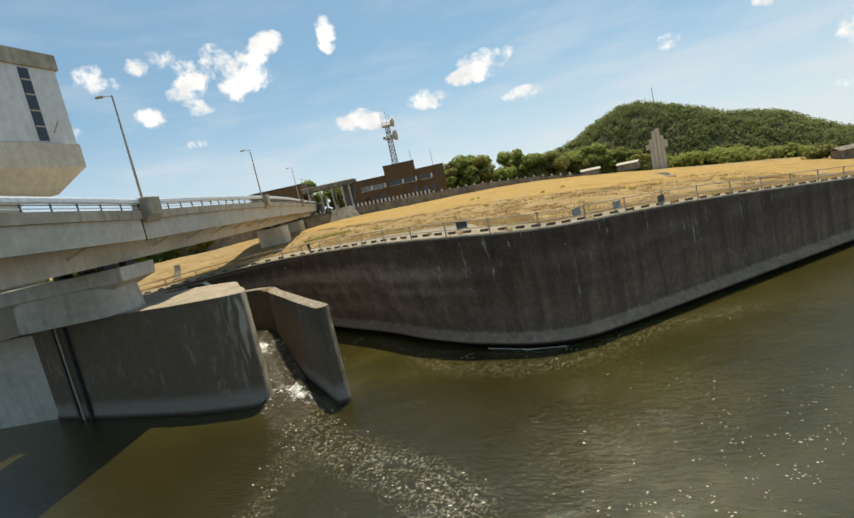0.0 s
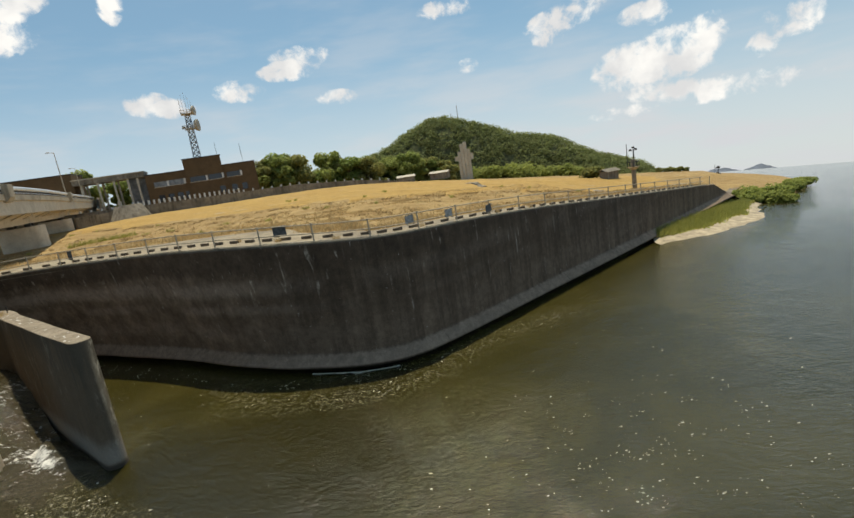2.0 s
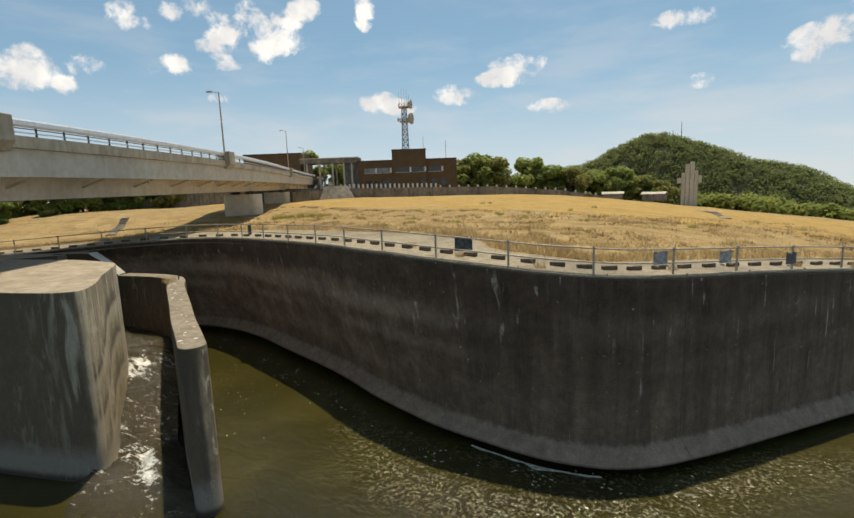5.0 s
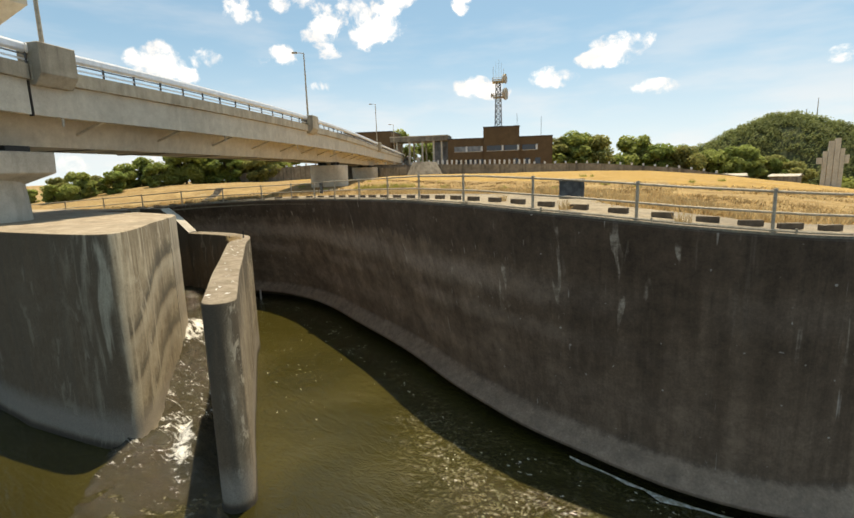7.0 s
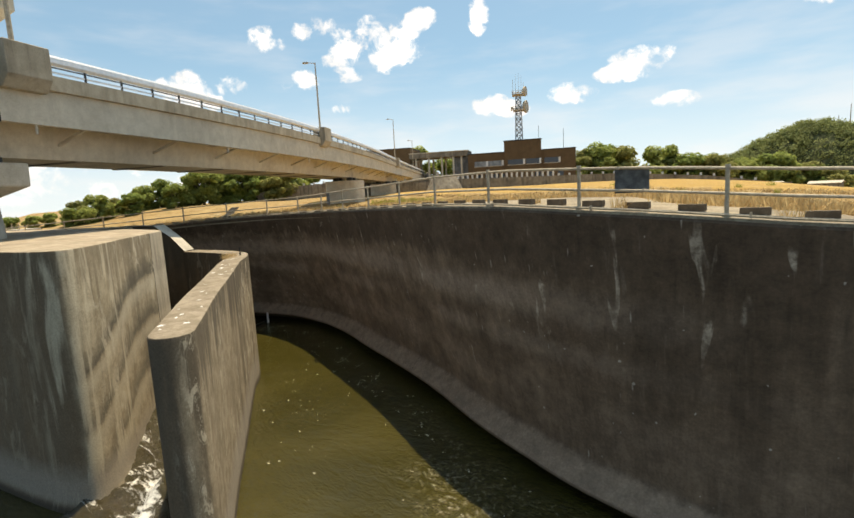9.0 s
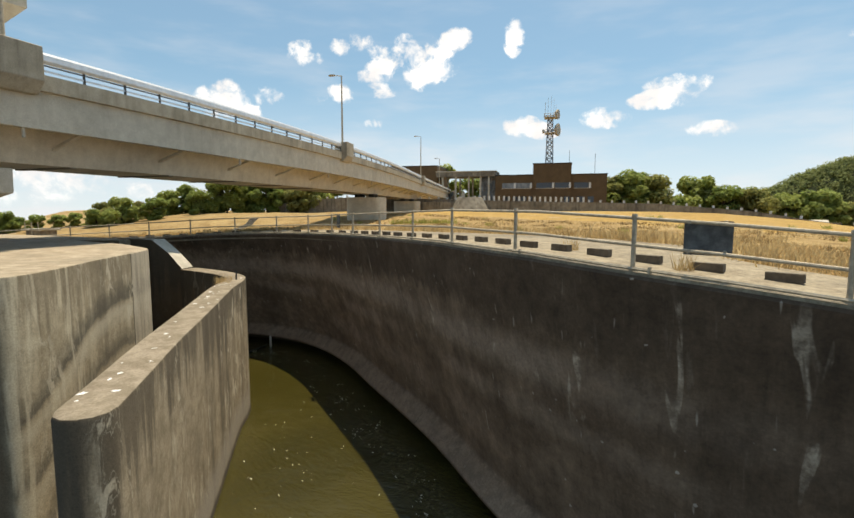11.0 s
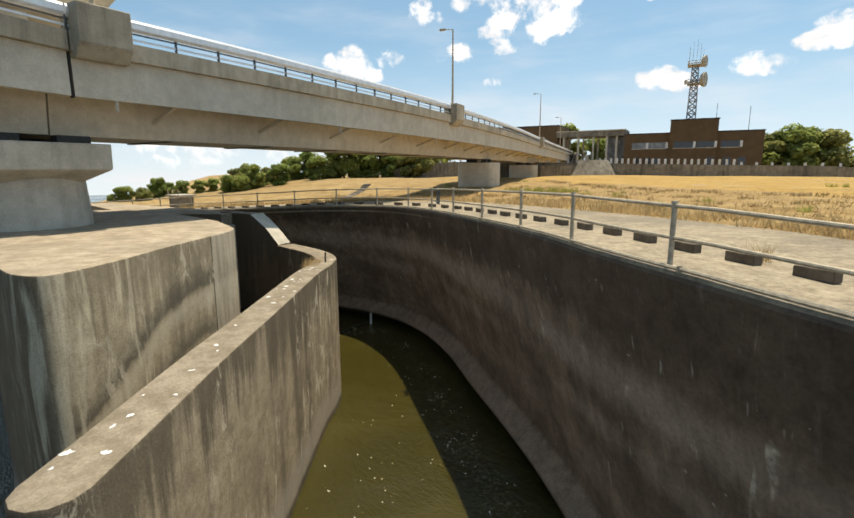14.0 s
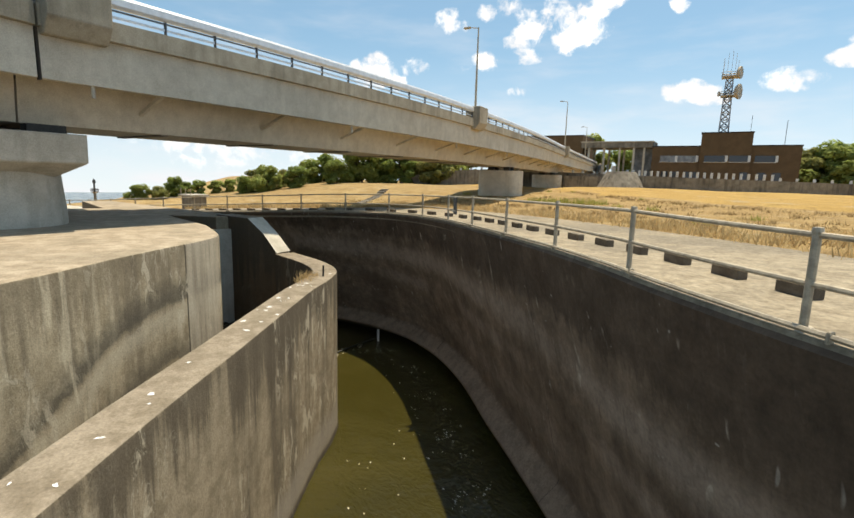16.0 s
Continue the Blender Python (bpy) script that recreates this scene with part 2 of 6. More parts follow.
def pier_mix(lo, hi, dark, arches, crown, top_lo, top_hi):
    """Cast concrete: black water runs, shade put into the river side's colour, pale lichen trails, a dark tide mark,
    tan top.
    """
    def build(k):
        big = k.noise(k.place, 0.4, 5.0, 0.6)
        run = k.noise(k.scaled(k.place, (1.5, 1.5, 0.10)), 1.0, 6.0, 0.66)
        thin = k.noise(k.scaled(k.place, (5.0, 5.0, 0.26)), 1.0, 5.0, 0.66)
        mid = k.noise(k.place, 2.3, 6.0, 0.68)
        grain = k.noise(k.place, 22.0, 5.0, 0.7)
        col = k.mix(k.step(mid, 0.3, 0.7), lo, hi)
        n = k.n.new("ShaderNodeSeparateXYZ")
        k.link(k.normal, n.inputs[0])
        # river faces darkened whole: black stain plus their shade, put into the colour
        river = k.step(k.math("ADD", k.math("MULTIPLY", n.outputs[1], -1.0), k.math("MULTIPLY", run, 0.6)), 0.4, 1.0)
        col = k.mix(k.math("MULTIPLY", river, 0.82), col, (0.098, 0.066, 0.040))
        col = k.mix(k.math("MULTIPLY", k.step(run, 0.46, 0.70), 0.7), col, dark)
        col = k.mix(k.math("MULTIPLY", k.step(thin, 0.54, 0.72), 0.28), col, tuple(c * 0.7 for c in dark))
        col = k.mix(k.math("MULTIPLY", k.step(big, 0.5, 0.7), 0.45), col, tuple(c * 1.45 for c in dark))
        # black drips below the top edge, ragged at the foot
        field = k.math("SUBTRACT", crown, k.z)
        ragged = k.math("ADD", k.math("MULTIPLY", k.math("SUBTRACT", run, 0.36), 7.0), k.math("MULTIPLY", k.math("SUBTRACT", thin, 0.5), 3.0))
        drip = k.math("SUBTRACT", 1.0, k.step(k.math("SUBTRACT", field, ragged), -0.5, 0.7))
        col = k.mix(k.math("MULTIPLY", drip, 0.45 if arches else 0.75), col, dark)
        if arches:
            # tide marks that bend down towards the nose
            off = k.math("MAXIMUM", k.math("ADD", k.x, 15.0), 0.0)
            tide = k.math("ADD", k.z, k.math("MULTIPLY", k.math("MULTIPLY", off, off), 0.12))
            tide = k.math("ADD", tide, k.math("MULTIPLY", k.math("SUBTRACT", mid, 0.5), 0.7))
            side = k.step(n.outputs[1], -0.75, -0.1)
            for c, amount in ((6.3, 0.8), (4.6, 0.7), (2.9, 0.6)):
                soot = k.math("MULTIPLY", k.step(tide, c - 0.05, c + 0.15), k.math("SUBTRACT", 1.0, k.step(tide, c + 0.15, c + 1.0)))
                chalk = k.math("MULTIPLY", k.step(tide, c - 0.9, c - 0.25), k.math("SUBTRACT", 1.0, k.step(tide, c - 0.2, c)))
                col = k.mix(k.math("MULTIPLY", k.math("MULTIPLY", soot, side), amount), col, (0.075, 0.066, 0.05))
                col = k.mix(k.math("MULTIPLY", k.math("MULTIPLY", chalk, side), amount * 0.8), col, (0.40, 0.345, 0.25))
            # newer pale pour at the upstream end, past a joint
            pour = k.math("SUBTRACT", 1.0, k.step(k.x, -15.32, -15.28))
            pour = k.math("MULTIPLY", pour, k.math("MULTIPLY", k.step(k.x, -17.4, -16.4), k.step(k.y, 26.0, 26.2)))
            col = k.mix(k.math("MULTIPLY", pour, 0.7), col, k.mix(k.step(thin, 0.4, 0.7), (0.40, 0.35, 0.27), (0.25, 0.21, 0.155)))
            seam = k.math("SUBTRACT", 1.0, k.step(k.math("ABSOLUTE", k.math("ADD", k.x, 15.28)), 0.008, 0.03))
            col = k.mix(k.math("MULTIPLY", seam, k.step(k.y, 26.0, 26.2)), col, (0.05, 0.042, 0.032))
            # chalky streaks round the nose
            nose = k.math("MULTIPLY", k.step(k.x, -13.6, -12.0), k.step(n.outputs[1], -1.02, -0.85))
            chalky = k.noise(k.scaled(k.place, (2.0, 2.0, 0.24)), 1.0, 4.0, 0.58, 0.5)
            col = k.mix(k.math("MULTIPLY", k.math("MULTIPLY", k.step(chalky, 0.49, 0.63), nose), 0.75), col, (0.47, 0.405, 0.29))
        pale = k.noise(k.scaled(k.place, (1.5, 1.5, 0.55)), 1.9, 4.0, 0.55, 0.6)
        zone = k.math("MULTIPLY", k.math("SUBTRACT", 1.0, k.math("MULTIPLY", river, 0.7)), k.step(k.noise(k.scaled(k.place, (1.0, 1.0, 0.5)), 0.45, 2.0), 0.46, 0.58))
        col = k.mix(k.math("MULTIPLY", k.math("MULTIPLY", k.step(pale, 0.57, 0.63), zone), 0.8), col, (0.42, 0.365, 0.27))
        ring = k.math("SUBTRACT", 1.0, k.math("MULTIPLY", k.math("ABSOLUTE", k.math("SUBTRACT", pale, 0.53)), 70.0), clamp=True)
        col = k.mix(k.math("MULTIPLY", k.math("MULTIPLY", ring, zone), 0.4), col, (0.46, 0.41, 0.31))
        # upward faces take their own tan tones instead of the side colours
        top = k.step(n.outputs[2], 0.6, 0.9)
        top_tone = k.mix(k.step(mid, 0.32, 0.7), top_lo, top_hi)
        top_tone = k.mix(k.math("MULTIPLY", k.step(big, 0.45, 0.65), 0.5), top_tone, (0.21, 0.175, 0.125))
        col = k.mix(top, col, top_tone)
        wet = k.math("SUBTRACT", 1.0, k.step(k.z, 0.05, 0.3))
        lip = k.math("MULTIPLY", k.step(k.z, 0.1, 0.4), k.math("SUBTRACT", 1.0, k.step(k.math("ADD", k.z, k.math("MULTIPLY", mid, -0.5)), 0.5, 1.4)))
        col = k.mix(k.math("MULTIPLY", lip, 0.75), col, (0.27, 0.235, 0.19))
        col = k.mix(k.math("MULTIPLY", wet, 0.8), col, (0.035, 0.03, 0.024))
        col = k.mix(0.35, col, k.ramp(grain, ((0.3, (0.2, 0.2, 0.2)), (0.7, (0.85, 0.85, 0.85)))), "OVERLAY")
        finish(k, col, 0.92, k.bump(k.math("ADD", k.math("MULTIPLY", grain, 0.6), mid), 0.4, 0.03), spec=0.2)
    return build


def pavement_mat(k):
    big = k.noise(k.place, 0.3, 5.0, 0.6)
    mid = k.noise(k.place, 2.5, 5.0, 0.65)
    grain = k.noise(k.place, 40.0, 3.0)
    col = k.mix(k.step(mid, 0.3, 0.7), (0.225, 0.182, 0.125), (0.345, 0.290, 0.205))
    col = k.mix(k.math("MULTIPLY", k.step(big, 0.42, 0.62), 0.6), col, (0.165, 0.14, 0.105))
    spot = k.noise(k.place, 9.0, 5.0, 0.7)
    col = k.mix(0.55, col, k.ramp(spot, ((0.3, (0.22, 0.22, 0.22)), (0.7, (0.82, 0.82, 0.82)))), "OVERLAY")
    chip = k.noise(k.place, 3.2, 6.0, 0.75, 0.6)
    col = k.mix(k.math("MULTIPLY", k.step(chip, 0.58, 0.70), 0.5), col, (0.13, 0.11, 0.08))
    col = k.mix(k.math("MULTIPLY", k.step(chip, 0.40, 0.30), 0.4), col, (0.40, 0.345, 0.255))
    finish(k, col, 0.95, k.bump(k.math("ADD", grain, mid), 0.35, 0.02), spec=0.2)


def grass_ground(lo, hi, patch, dark):
    def build(k):
        big = k.noise(k.place, 0.045, 5.0, 0.6)
        mid = k.noise(k.scaled(k.place, (0.6, 1.4, 1.0)), 0.35, 6.0, 0.68)
        clump = k.noise(k.place, 1.1, 6.0, 0.72)
        fine = k.noise(k.place, 5.0, 6.0, 0.72)
        col = k.mix(k.step(mid, 0.3, 0.7), lo, hi)
        col = k.mix(k.math("MULTIPLY", k.step(big, 0.42, 0.65), 0.6), col, patch)
        col = k.mix(k.math("MULTIPLY", k.step(clump, 0.52, 0.68), 0.7), col, dark)
        soil = k.noise(k.scaled(k.place, (0.5, 1.3, 1.0)), 0.5, 5.0, 0.66, 0.6)
        col = k.mix(k.math("MULTIPLY", k.step(soil, 0.56, 0.68), 0.6), col, (0.36, 0.29, 0.19))
        sprout = k.noise(k.place, 0.23, 6.0, 0.72, 0.4)
        col = k.mix(k.math("MULTIPLY", k.step(sprout, 0.58, 0.70), 0.45), col, (0.155, 0.14, 0.05))
        col = k.mix(0.5, col, k.ramp(fine, ((0.3, (0.15, 0.15, 0.15)), (0.7, (0.9, 0.9, 0.9)))), "OVERLAY")
        finish(k, col, 1.0, k.bump(k.math("ADD", fine, clump), 0.7, 0.15), spec=0.1)
    return build


def water_mat(k):
    a = k.noise(k.scaled(k.place, (1.0, 1.0, 1.0)), 0.7, 3.0, 0.5, 0.6)
    b = k.noise(k.scaled(k.place, (0.8, 1.5, 1.0)), 2.6, 5.0, 0.62, 0.5)
    c = k.noise(k.scaled(k.place, (0.7, 1.4, 1.0)), 8.0, 4.0, 0.62)
    hgt = k.math("ADD", k.math("MULTIPLY", a, 0.8), k.math("ADD", k.math("MULTIPLY", b, 0.65), k.math("MULTIPLY", c, 0.36)))
    silt = k.noise(k.place, 0.13, 4.0, 0.6, 0.8)
    col = k.mix(k.step(silt, 0.35, 0.7), (0.034, 0.029, 0.005), (0.051, 0.043, 0.010))
    tag = k.n.new("ShaderNodeAttribute")
    tag.attribute_name = "foam"
    much = tag.outputs["Fac"]
    lace = k.noise(k.place, 0.95, 8.0, 0.62, 2.2)
    ridge = k.math("SUBTRACT", 1.0, k.math("MULTIPLY", k.math("ABSOLUTE", k.math("SUBTRACT", lace, 0.5)), 7.0), clamp=True)
    broken = k.step(k.noise(k.place, 6.0, 5.0, 0.7), 0.42, 0.62)
    froth = k.math("MULTIPLY", k.math("MULTIPLY", k.step(ridge, 0.35, 0.95), broken), k.step(much, 0.08, 0.75))
    dense = k.step(k.math("ADD", k.noise(k.place, 5.0, 7.0, 0.74, 0.8), k.math("MULTIPLY", much, 0.40)), 0.95, 1.08)
    froth = k.math("MAXIMUM", k.math("MULTIPLY", froth, 0.5), k.math("MULTIPLY", dense, 0.3))
    # open river is darker than the channel beside the wall, fading out by x 15
    field = k.step(k.math("SUBTRACT", k.math("MULTIPLY", k.x, 0.55), k.math("SUBTRACT", k.y, 27.0)), -1.5, 5.0)
    field = k.math("MULTIPLY", field, k.math("SUBTRACT", 1.0, k.step(k.x, 6.0, 15.0)))
    col = k.mix(k.math("MULTIPLY", field, 0.6), col, (0.016, 0.013, 0.003))
    col = k.mix(froth, col, k.mix(k.step(k.noise(k.place, 7.0, 3.0), 0.45, 0.65), (0.17, 0.15, 0.07), (0.55, 0.50, 0.38)))
    finish(k, col, k.math("ADD", 0.07, k.math("MULTIPLY", froth, 0.5)), k.bump(hgt, 0.66, 0.12), spec=0.62)


def foam_mat(k):
    n = k.noise(k.place, 9.0, 5.0, 0.7)
    col = k.mix(k.step(n, 0.4, 0.65), (0.26, 0.225, 0.14), (0.68, 0.65, 0.57))
    finish(k, col, 0.5, k.bump(n, 0.8, 0.05))


def flat_mat(col, rough=0.6, metal=0.0, vary=0.12, scale=6.0, bump=0.15):
    def build(k):
        n = k.noise(k.place, scale, 5.0, 0.65)
        dark = tuple(c * (1 - 2.2 * vary) for c in col)
        light = tuple(min(1, c * (1 + vary)) for c in col)
        finish(k, k.mix(k.step(n, 0.3, 0.7), dark, light), rough, k.bump(n, bump, 0.02), metal)
    return build


def brick_mat(k):
    n = k.noise(k.place, 0.6, 5.0, 0.6)
    f = k.noise(k.place, 6.0, 4.0, 0.6)
    col = k.mix(k.step(n, 0.3, 0.7), (0.105, 0.068, 0.036), (0.135, 0.088, 0.047))
    col = k.mix(0.22, col, k.ramp(f, ((0.3, (0.25, 0.25, 0.25)), (0.7, (0.8, 0.8, 0.8)))), "OVERLAY")
    finish(k, col, 0.9, k.bump(f, 0.2, 0.03), spec=0.2)


def see_through(k, colour, share):
    """Thin leaves let part of the light through."""
    thin = k.n.new("ShaderNodeBsdfTranslucent")
    k.link(colour, thin.inputs[0])
    both = k.n.new("ShaderNodeMixShader")
    both.inputs[0].default_value = share
    k.link(k.bsdf.outputs[0], both.inputs[1])
    k.link(thin.outputs[0], both.inputs[2])
    k.link(both.outputs[0], k.n["Material Output"].inputs[0])


def leaf_mat(lo, hi, clump=0.55):
    def build(k):
        n = k.noise(k.place, clump, 4.0, 0.6)
        col = k.mix(k.island, lo, hi)
        col = k.mix(k.math("MULTIPLY", k.step(n, 0.38, 0.64), 0.6), col, tuple(c * 0.6 for c in lo))
        col = k.mix(k.math("MULTIPLY", k.each, 0.5), col, (hi[0] * 1.05, hi[1] * 0.92, hi[2] * 1.0))
        finish(k, col, 0.75, spec=0.2)
        see_through(k, col, 0.55)
    return build


def blade_mat(lo, hi):
    def build(k):
        n = k.noise(k.place, 0.25, 4.0, 0.6)
        col = k.mix(k.math("MULTIPLY", k.math("ADD", k.island, n), 0.5), lo, hi)
        finish(k, col, 0.9, spec=0.15)
        see_through(k, col, 0.55)
    return build


CONC = material("bridge_concrete", concrete((0.52, 0.46, 0.362), (0.63, 0.565, 0.452), (0.28, 0.235, 0.17), 0.38, 0.4))
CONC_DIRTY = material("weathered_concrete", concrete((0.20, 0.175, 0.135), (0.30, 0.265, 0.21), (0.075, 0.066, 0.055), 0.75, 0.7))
CONC_PALE = material("pale_concrete", concrete((0.45, 0.405, 0.325), (0.56, 0.51, 0.42), (0.24, 0.21, 0.16), 0.5, 0.6))
CONC_EDGE = material("stained_edge_concrete", concrete((0.36, 0.315, 0.235), (0.45, 0.395, 0.305), (0.13, 0.112, 0.082), 0.6, 0.6))
WALL = material("blackened_wall", wall_black)
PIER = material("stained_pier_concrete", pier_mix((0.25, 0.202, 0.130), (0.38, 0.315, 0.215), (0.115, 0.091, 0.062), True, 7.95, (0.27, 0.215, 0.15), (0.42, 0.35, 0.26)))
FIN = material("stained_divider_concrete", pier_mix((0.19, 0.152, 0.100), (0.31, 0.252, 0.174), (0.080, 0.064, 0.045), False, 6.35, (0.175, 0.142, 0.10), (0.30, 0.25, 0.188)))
PAVE = material("walkway_concrete", pavement_mat)
GROUND = material("dry_grass_ground", grass_ground((0.255, 0.168, 0.072), (0.40, 0.285, 0.132), (0.285, 0.19, 0.085), (0.145, 0.095, 0.045)))
GROUND_GOLD = material("golden_grass_bank", grass_ground((0.32, 0.20, 0.065), (0.44, 0.295, 0.105), (0.35, 0.225, 0.08), (0.21, 0.135, 0.052)))
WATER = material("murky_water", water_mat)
FOAM = material("foam", foam_mat)
STEEL = material("galvanised_steel", flat_mat((0.45, 0.375, 0.27), 0.6, 0.05, 0.14, 9.0))
STEEL_DARK = material("dark_steel", flat_mat((0.045, 0.043, 0.04), 0.6, 0.3))
RAIL_DARK = material("dark_rail_steel", flat_mat((0.10, 0.10, 0.10), 0.5, 0.4))
RAIL_WHITE = material("bright_aluminium_rail", flat_mat((0.74, 0.75, 0.76), 0.42, 0.35, 0.06, 3.0, 0.05))
WHITE = material("white_render", concrete((0.60, 0.595, 0.575), (0.70, 0.695, 0.675), (0.40, 0.375, 0.33), 0.35, 0.7))
BRICK = material("dark_brown_brick", brick_mat)
GLASS = material("window_glass", flat_mat((0.035, 0.04, 0.05), 0.08, 0.0, 0.05, 1.0, 0.02))
GLASS_PALE = material("curtained_window", flat_mat((0.20, 0.21, 0.22), 0.2, 0.0, 0.2, 0.7, 0.02))


def block_mat(k):
    # black sides; the sunlit look of the top is put into the colour
    n = k.n.new("ShaderNodeSeparateXYZ")
    k.link(k.normal, n.inputs[0])
    mid = k.noise(k.place, 4.0, 5.0, 0.65)
    col = k.mix(k.step(mid, 0.3, 0.7), (0.095, 0.076, 0.056), (0.16, 0.13, 0.098))
    lit_top = k.math("MULTIPLY", k.step(n.outputs[2], 0.4, 0.9), k.math("ADD", 0.35, k.math("MULTIPLY", k.step(mid, 0.4, 0.65), 0.5)))
    col = k.mix(lit_top, col, (0.21, 0.178, 0.132))
    finish(k, col, 0.92, k.bump(k.noise(k.place, 26.0, 4.0), 0.4, 0.02), spec=0.2)


JOINT = material("dark_joint", flat_mat((0.035, 0.028, 0.021), 0.9))
BLOCK = material("black_stained_block", block_mat)
SIGN = material("weathered_sign", flat_mat((0.115, 0.115, 0.112), 0.6, 0.1, 0.25, 5.0))
SIGN_PALE = material("pale_sign", flat_mat((0.46, 0.43, 0.39), 0.6, 0.1, 0.2, 5.0))
LEAF = material("tree_leaves", leaf_mat((0.16, 0.215, 0.05), (0.40, 0.47, 0.13)))
LEAF_OLIVE = material("olive_leaves", leaf_mat((0.19, 0.205, 0.06), (0.39, 0.40, 0.13)))
LEAF_HILL = material("hill_leaves", leaf_mat((0.115, 0.165, 0.055), (0.31, 0.36, 0.14), 0.05))
# hill ground coloured dark so the gaps between crowns look shaded
SHADED_UNDERGROWTH = material("shaded_hill_undergrowth", flat_mat((0.075, 0.085, 0.035), 1.0, 0.0, 0.25, 0.2, 0.4))
LEAF_BRIGHT = material("bright_leaves", leaf_mat((0.17, 0.23, 0.045), (0.37, 0.42, 0.11)))
BARK = material("bark", flat_mat((0.10, 0.075, 0.05), 0.95, 0.0, 0.25, 8.0, 0.5))
BLADE = material("dry_grass_blades", blade_mat((0.33, 0.22, 0.095), (0.66, 0.50, 0.26)))
BROWN_BLADE = material("brown_weed_blades", blade_mat((0.16, 0.105, 0.05), (0.36, 0.25, 0.12)))
GREEN_BLADE = material("green_reeds", blade_mat((0.24, 0.27, 0.05), (0.56, 0.50, 0.17)))
SAND = material("pale_sand", flat_mat((0.42, 0.345, 0.235), 0.95, 0.0, 0.2, 1.2, 0.4))
BARE = material("bare_earth", flat_mat((0.20, 0.165, 0.12), 0.95, 0.0, 0.22, 0.9, 0.5))
MEADOW = material("green_spit_turf", grass_ground((0.20, 0.23, 0.045), (0.32, 0.32, 0.08), (0.22, 0.17, 0.07), (0.10, 0.11, 0.03)))
# air haze over the distant hills is mixed straight into this blue-grey
HAZE_BLUE = material("far_hill", flat_mat((0.17, 0.20, 0.25), 1.0, 0.0, 0.2, 0.01, 0.0))
GUANO = material("bird_droppings", flat_mat((0.74, 0.73, 0.70), 0.9, 0.0, 0.1, 20.0))
MAST_GREY = material("mast_steel", flat_mat((0.36, 0.37, 0.39), 0.6, 0.3))


# ---------- mesh helpers ----------
def link_mesh(name, bm, mat, parent=None, smooth=False, label=""):
    me = bpy.data.meshes.new(name)
    bmesh.ops.recalc_face_normals(bm, faces=bm.faces[:])
    bm.to_mesh(me)
    bm.free()
    if smooth:
        me.polygons.foreach_set("use_smooth", [True] * len(me.polygons))
        me.set_sharp_from_angle(angle=radians(38))
    me.materials.append(mat)
    ob = new(name, me)
    ob.parent = parent
    return tagged(ob, label)


def part(name, bm, mat, parent, label="", smooth=False):
    return link_mesh(name, bm, mat, parent, smooth, label)


def raw_mesh(name, verts, faces, mat, parent=None, smooth=False):
    me = bpy.data.meshes.new(name)
    me.from_pydata([tuple(v) for v in verts], [], faces)
    if smooth:
        me.polygons.foreach_set("use_smooth", [True] * len(me.polygons))
    me.materials.append(mat)
    ob = new(name, me)
    ob.parent = parent
    return ob


def thing(name, label, category, at=(0, 0, 0), turn=0.0, group="", kind=""):
    ob = new(name)
    ob.matrix_world = pose(*at, 0, 0, turn)
    return tagged(ob, label, category, group, kind)


def add_box(bm, lo, hi, bevel=0.0, m=None):
    lo, hi = Vector(lo), Vector(hi)
    r = bmesh.ops.create_cube(bm, size=1.0)
    size = hi - lo
    for v in r["verts"]:
        v.co = Vector((v.co.x * size.x, v.co.y * size.y, v.co.z * size.z)) + (lo + hi) / 2
    if bevel > 0:
        edges = list({e for v in r["verts"] for e in v.link_edges})
        out = bmesh.ops.bevel(bm, geom=edges, offset=bevel, segments=2, affect="EDGES", clamp_overlap=True)
        verts = list({v for f in out["faces"] for v in f.verts} | {v for v in r["verts"] if v.is_valid})
    else:
        verts = r["verts"]
    if m is not None:
        bmesh.ops.transform(bm, matrix=m, verts=verts)
    return verts


def box_bm(lo, hi, bevel=0.0, m=None):
    bm = bmesh.new()
    add_box(bm, lo, hi, bevel, m)
    return bm


def add_tube(bm, a, b, r0, r1=None, sides=10):
    a, b = Vector(a), Vector(b)
    d = b - a
    q = d.to_track_quat("Z", "Y").to_matrix().to_4x4()
    bmesh.ops.create_cone(bm, cap_ends=True, segments=sides, radius1=r0, radius2=r0 if r1 is None else r1,
                          depth=d.length, matrix=Matrix.Translation((a + b) / 2) @ q)


def tube_bm(a, b, r0, r1=None, sides=10):
    bm = bmesh.new()
    add_tube(bm, a, b, r0, r1, sides)
    return bm


def smooth_line(points, step):
    """Catmull-Rom through plan points, resampled at an even step."""
    pts = [Vector(p) for p in points]
    ext = [pts[0] * 2 - pts[1]] + pts + [pts[-1] * 2 - pts[-2]]
    dense = []
    for i in range(1, len(ext) - 2):
        p0, p1, p2, p3 = ext[i - 1:i + 3]
        for j in range(24):
            t = j / 24
            dense.append(0.5 * ((2 * p1) + (p2 - p0) * t + (2 * p0 - 5 * p1 + 4 * p2 - p3) * t * t + (3 * p1 - p0 - 3 * p2 + p3) * t ** 3))
    dense.append(pts[-1])
    out, need = [dense[0]], step
    for a, b in zip(dense, dense[1:]):
        d = (b - a).length
        while d >= need and d > 0:
            a = a + (b - a) * (need / d)
            out.append(a)
            d = (b - a).length
            need = step
        need -= d
    return out


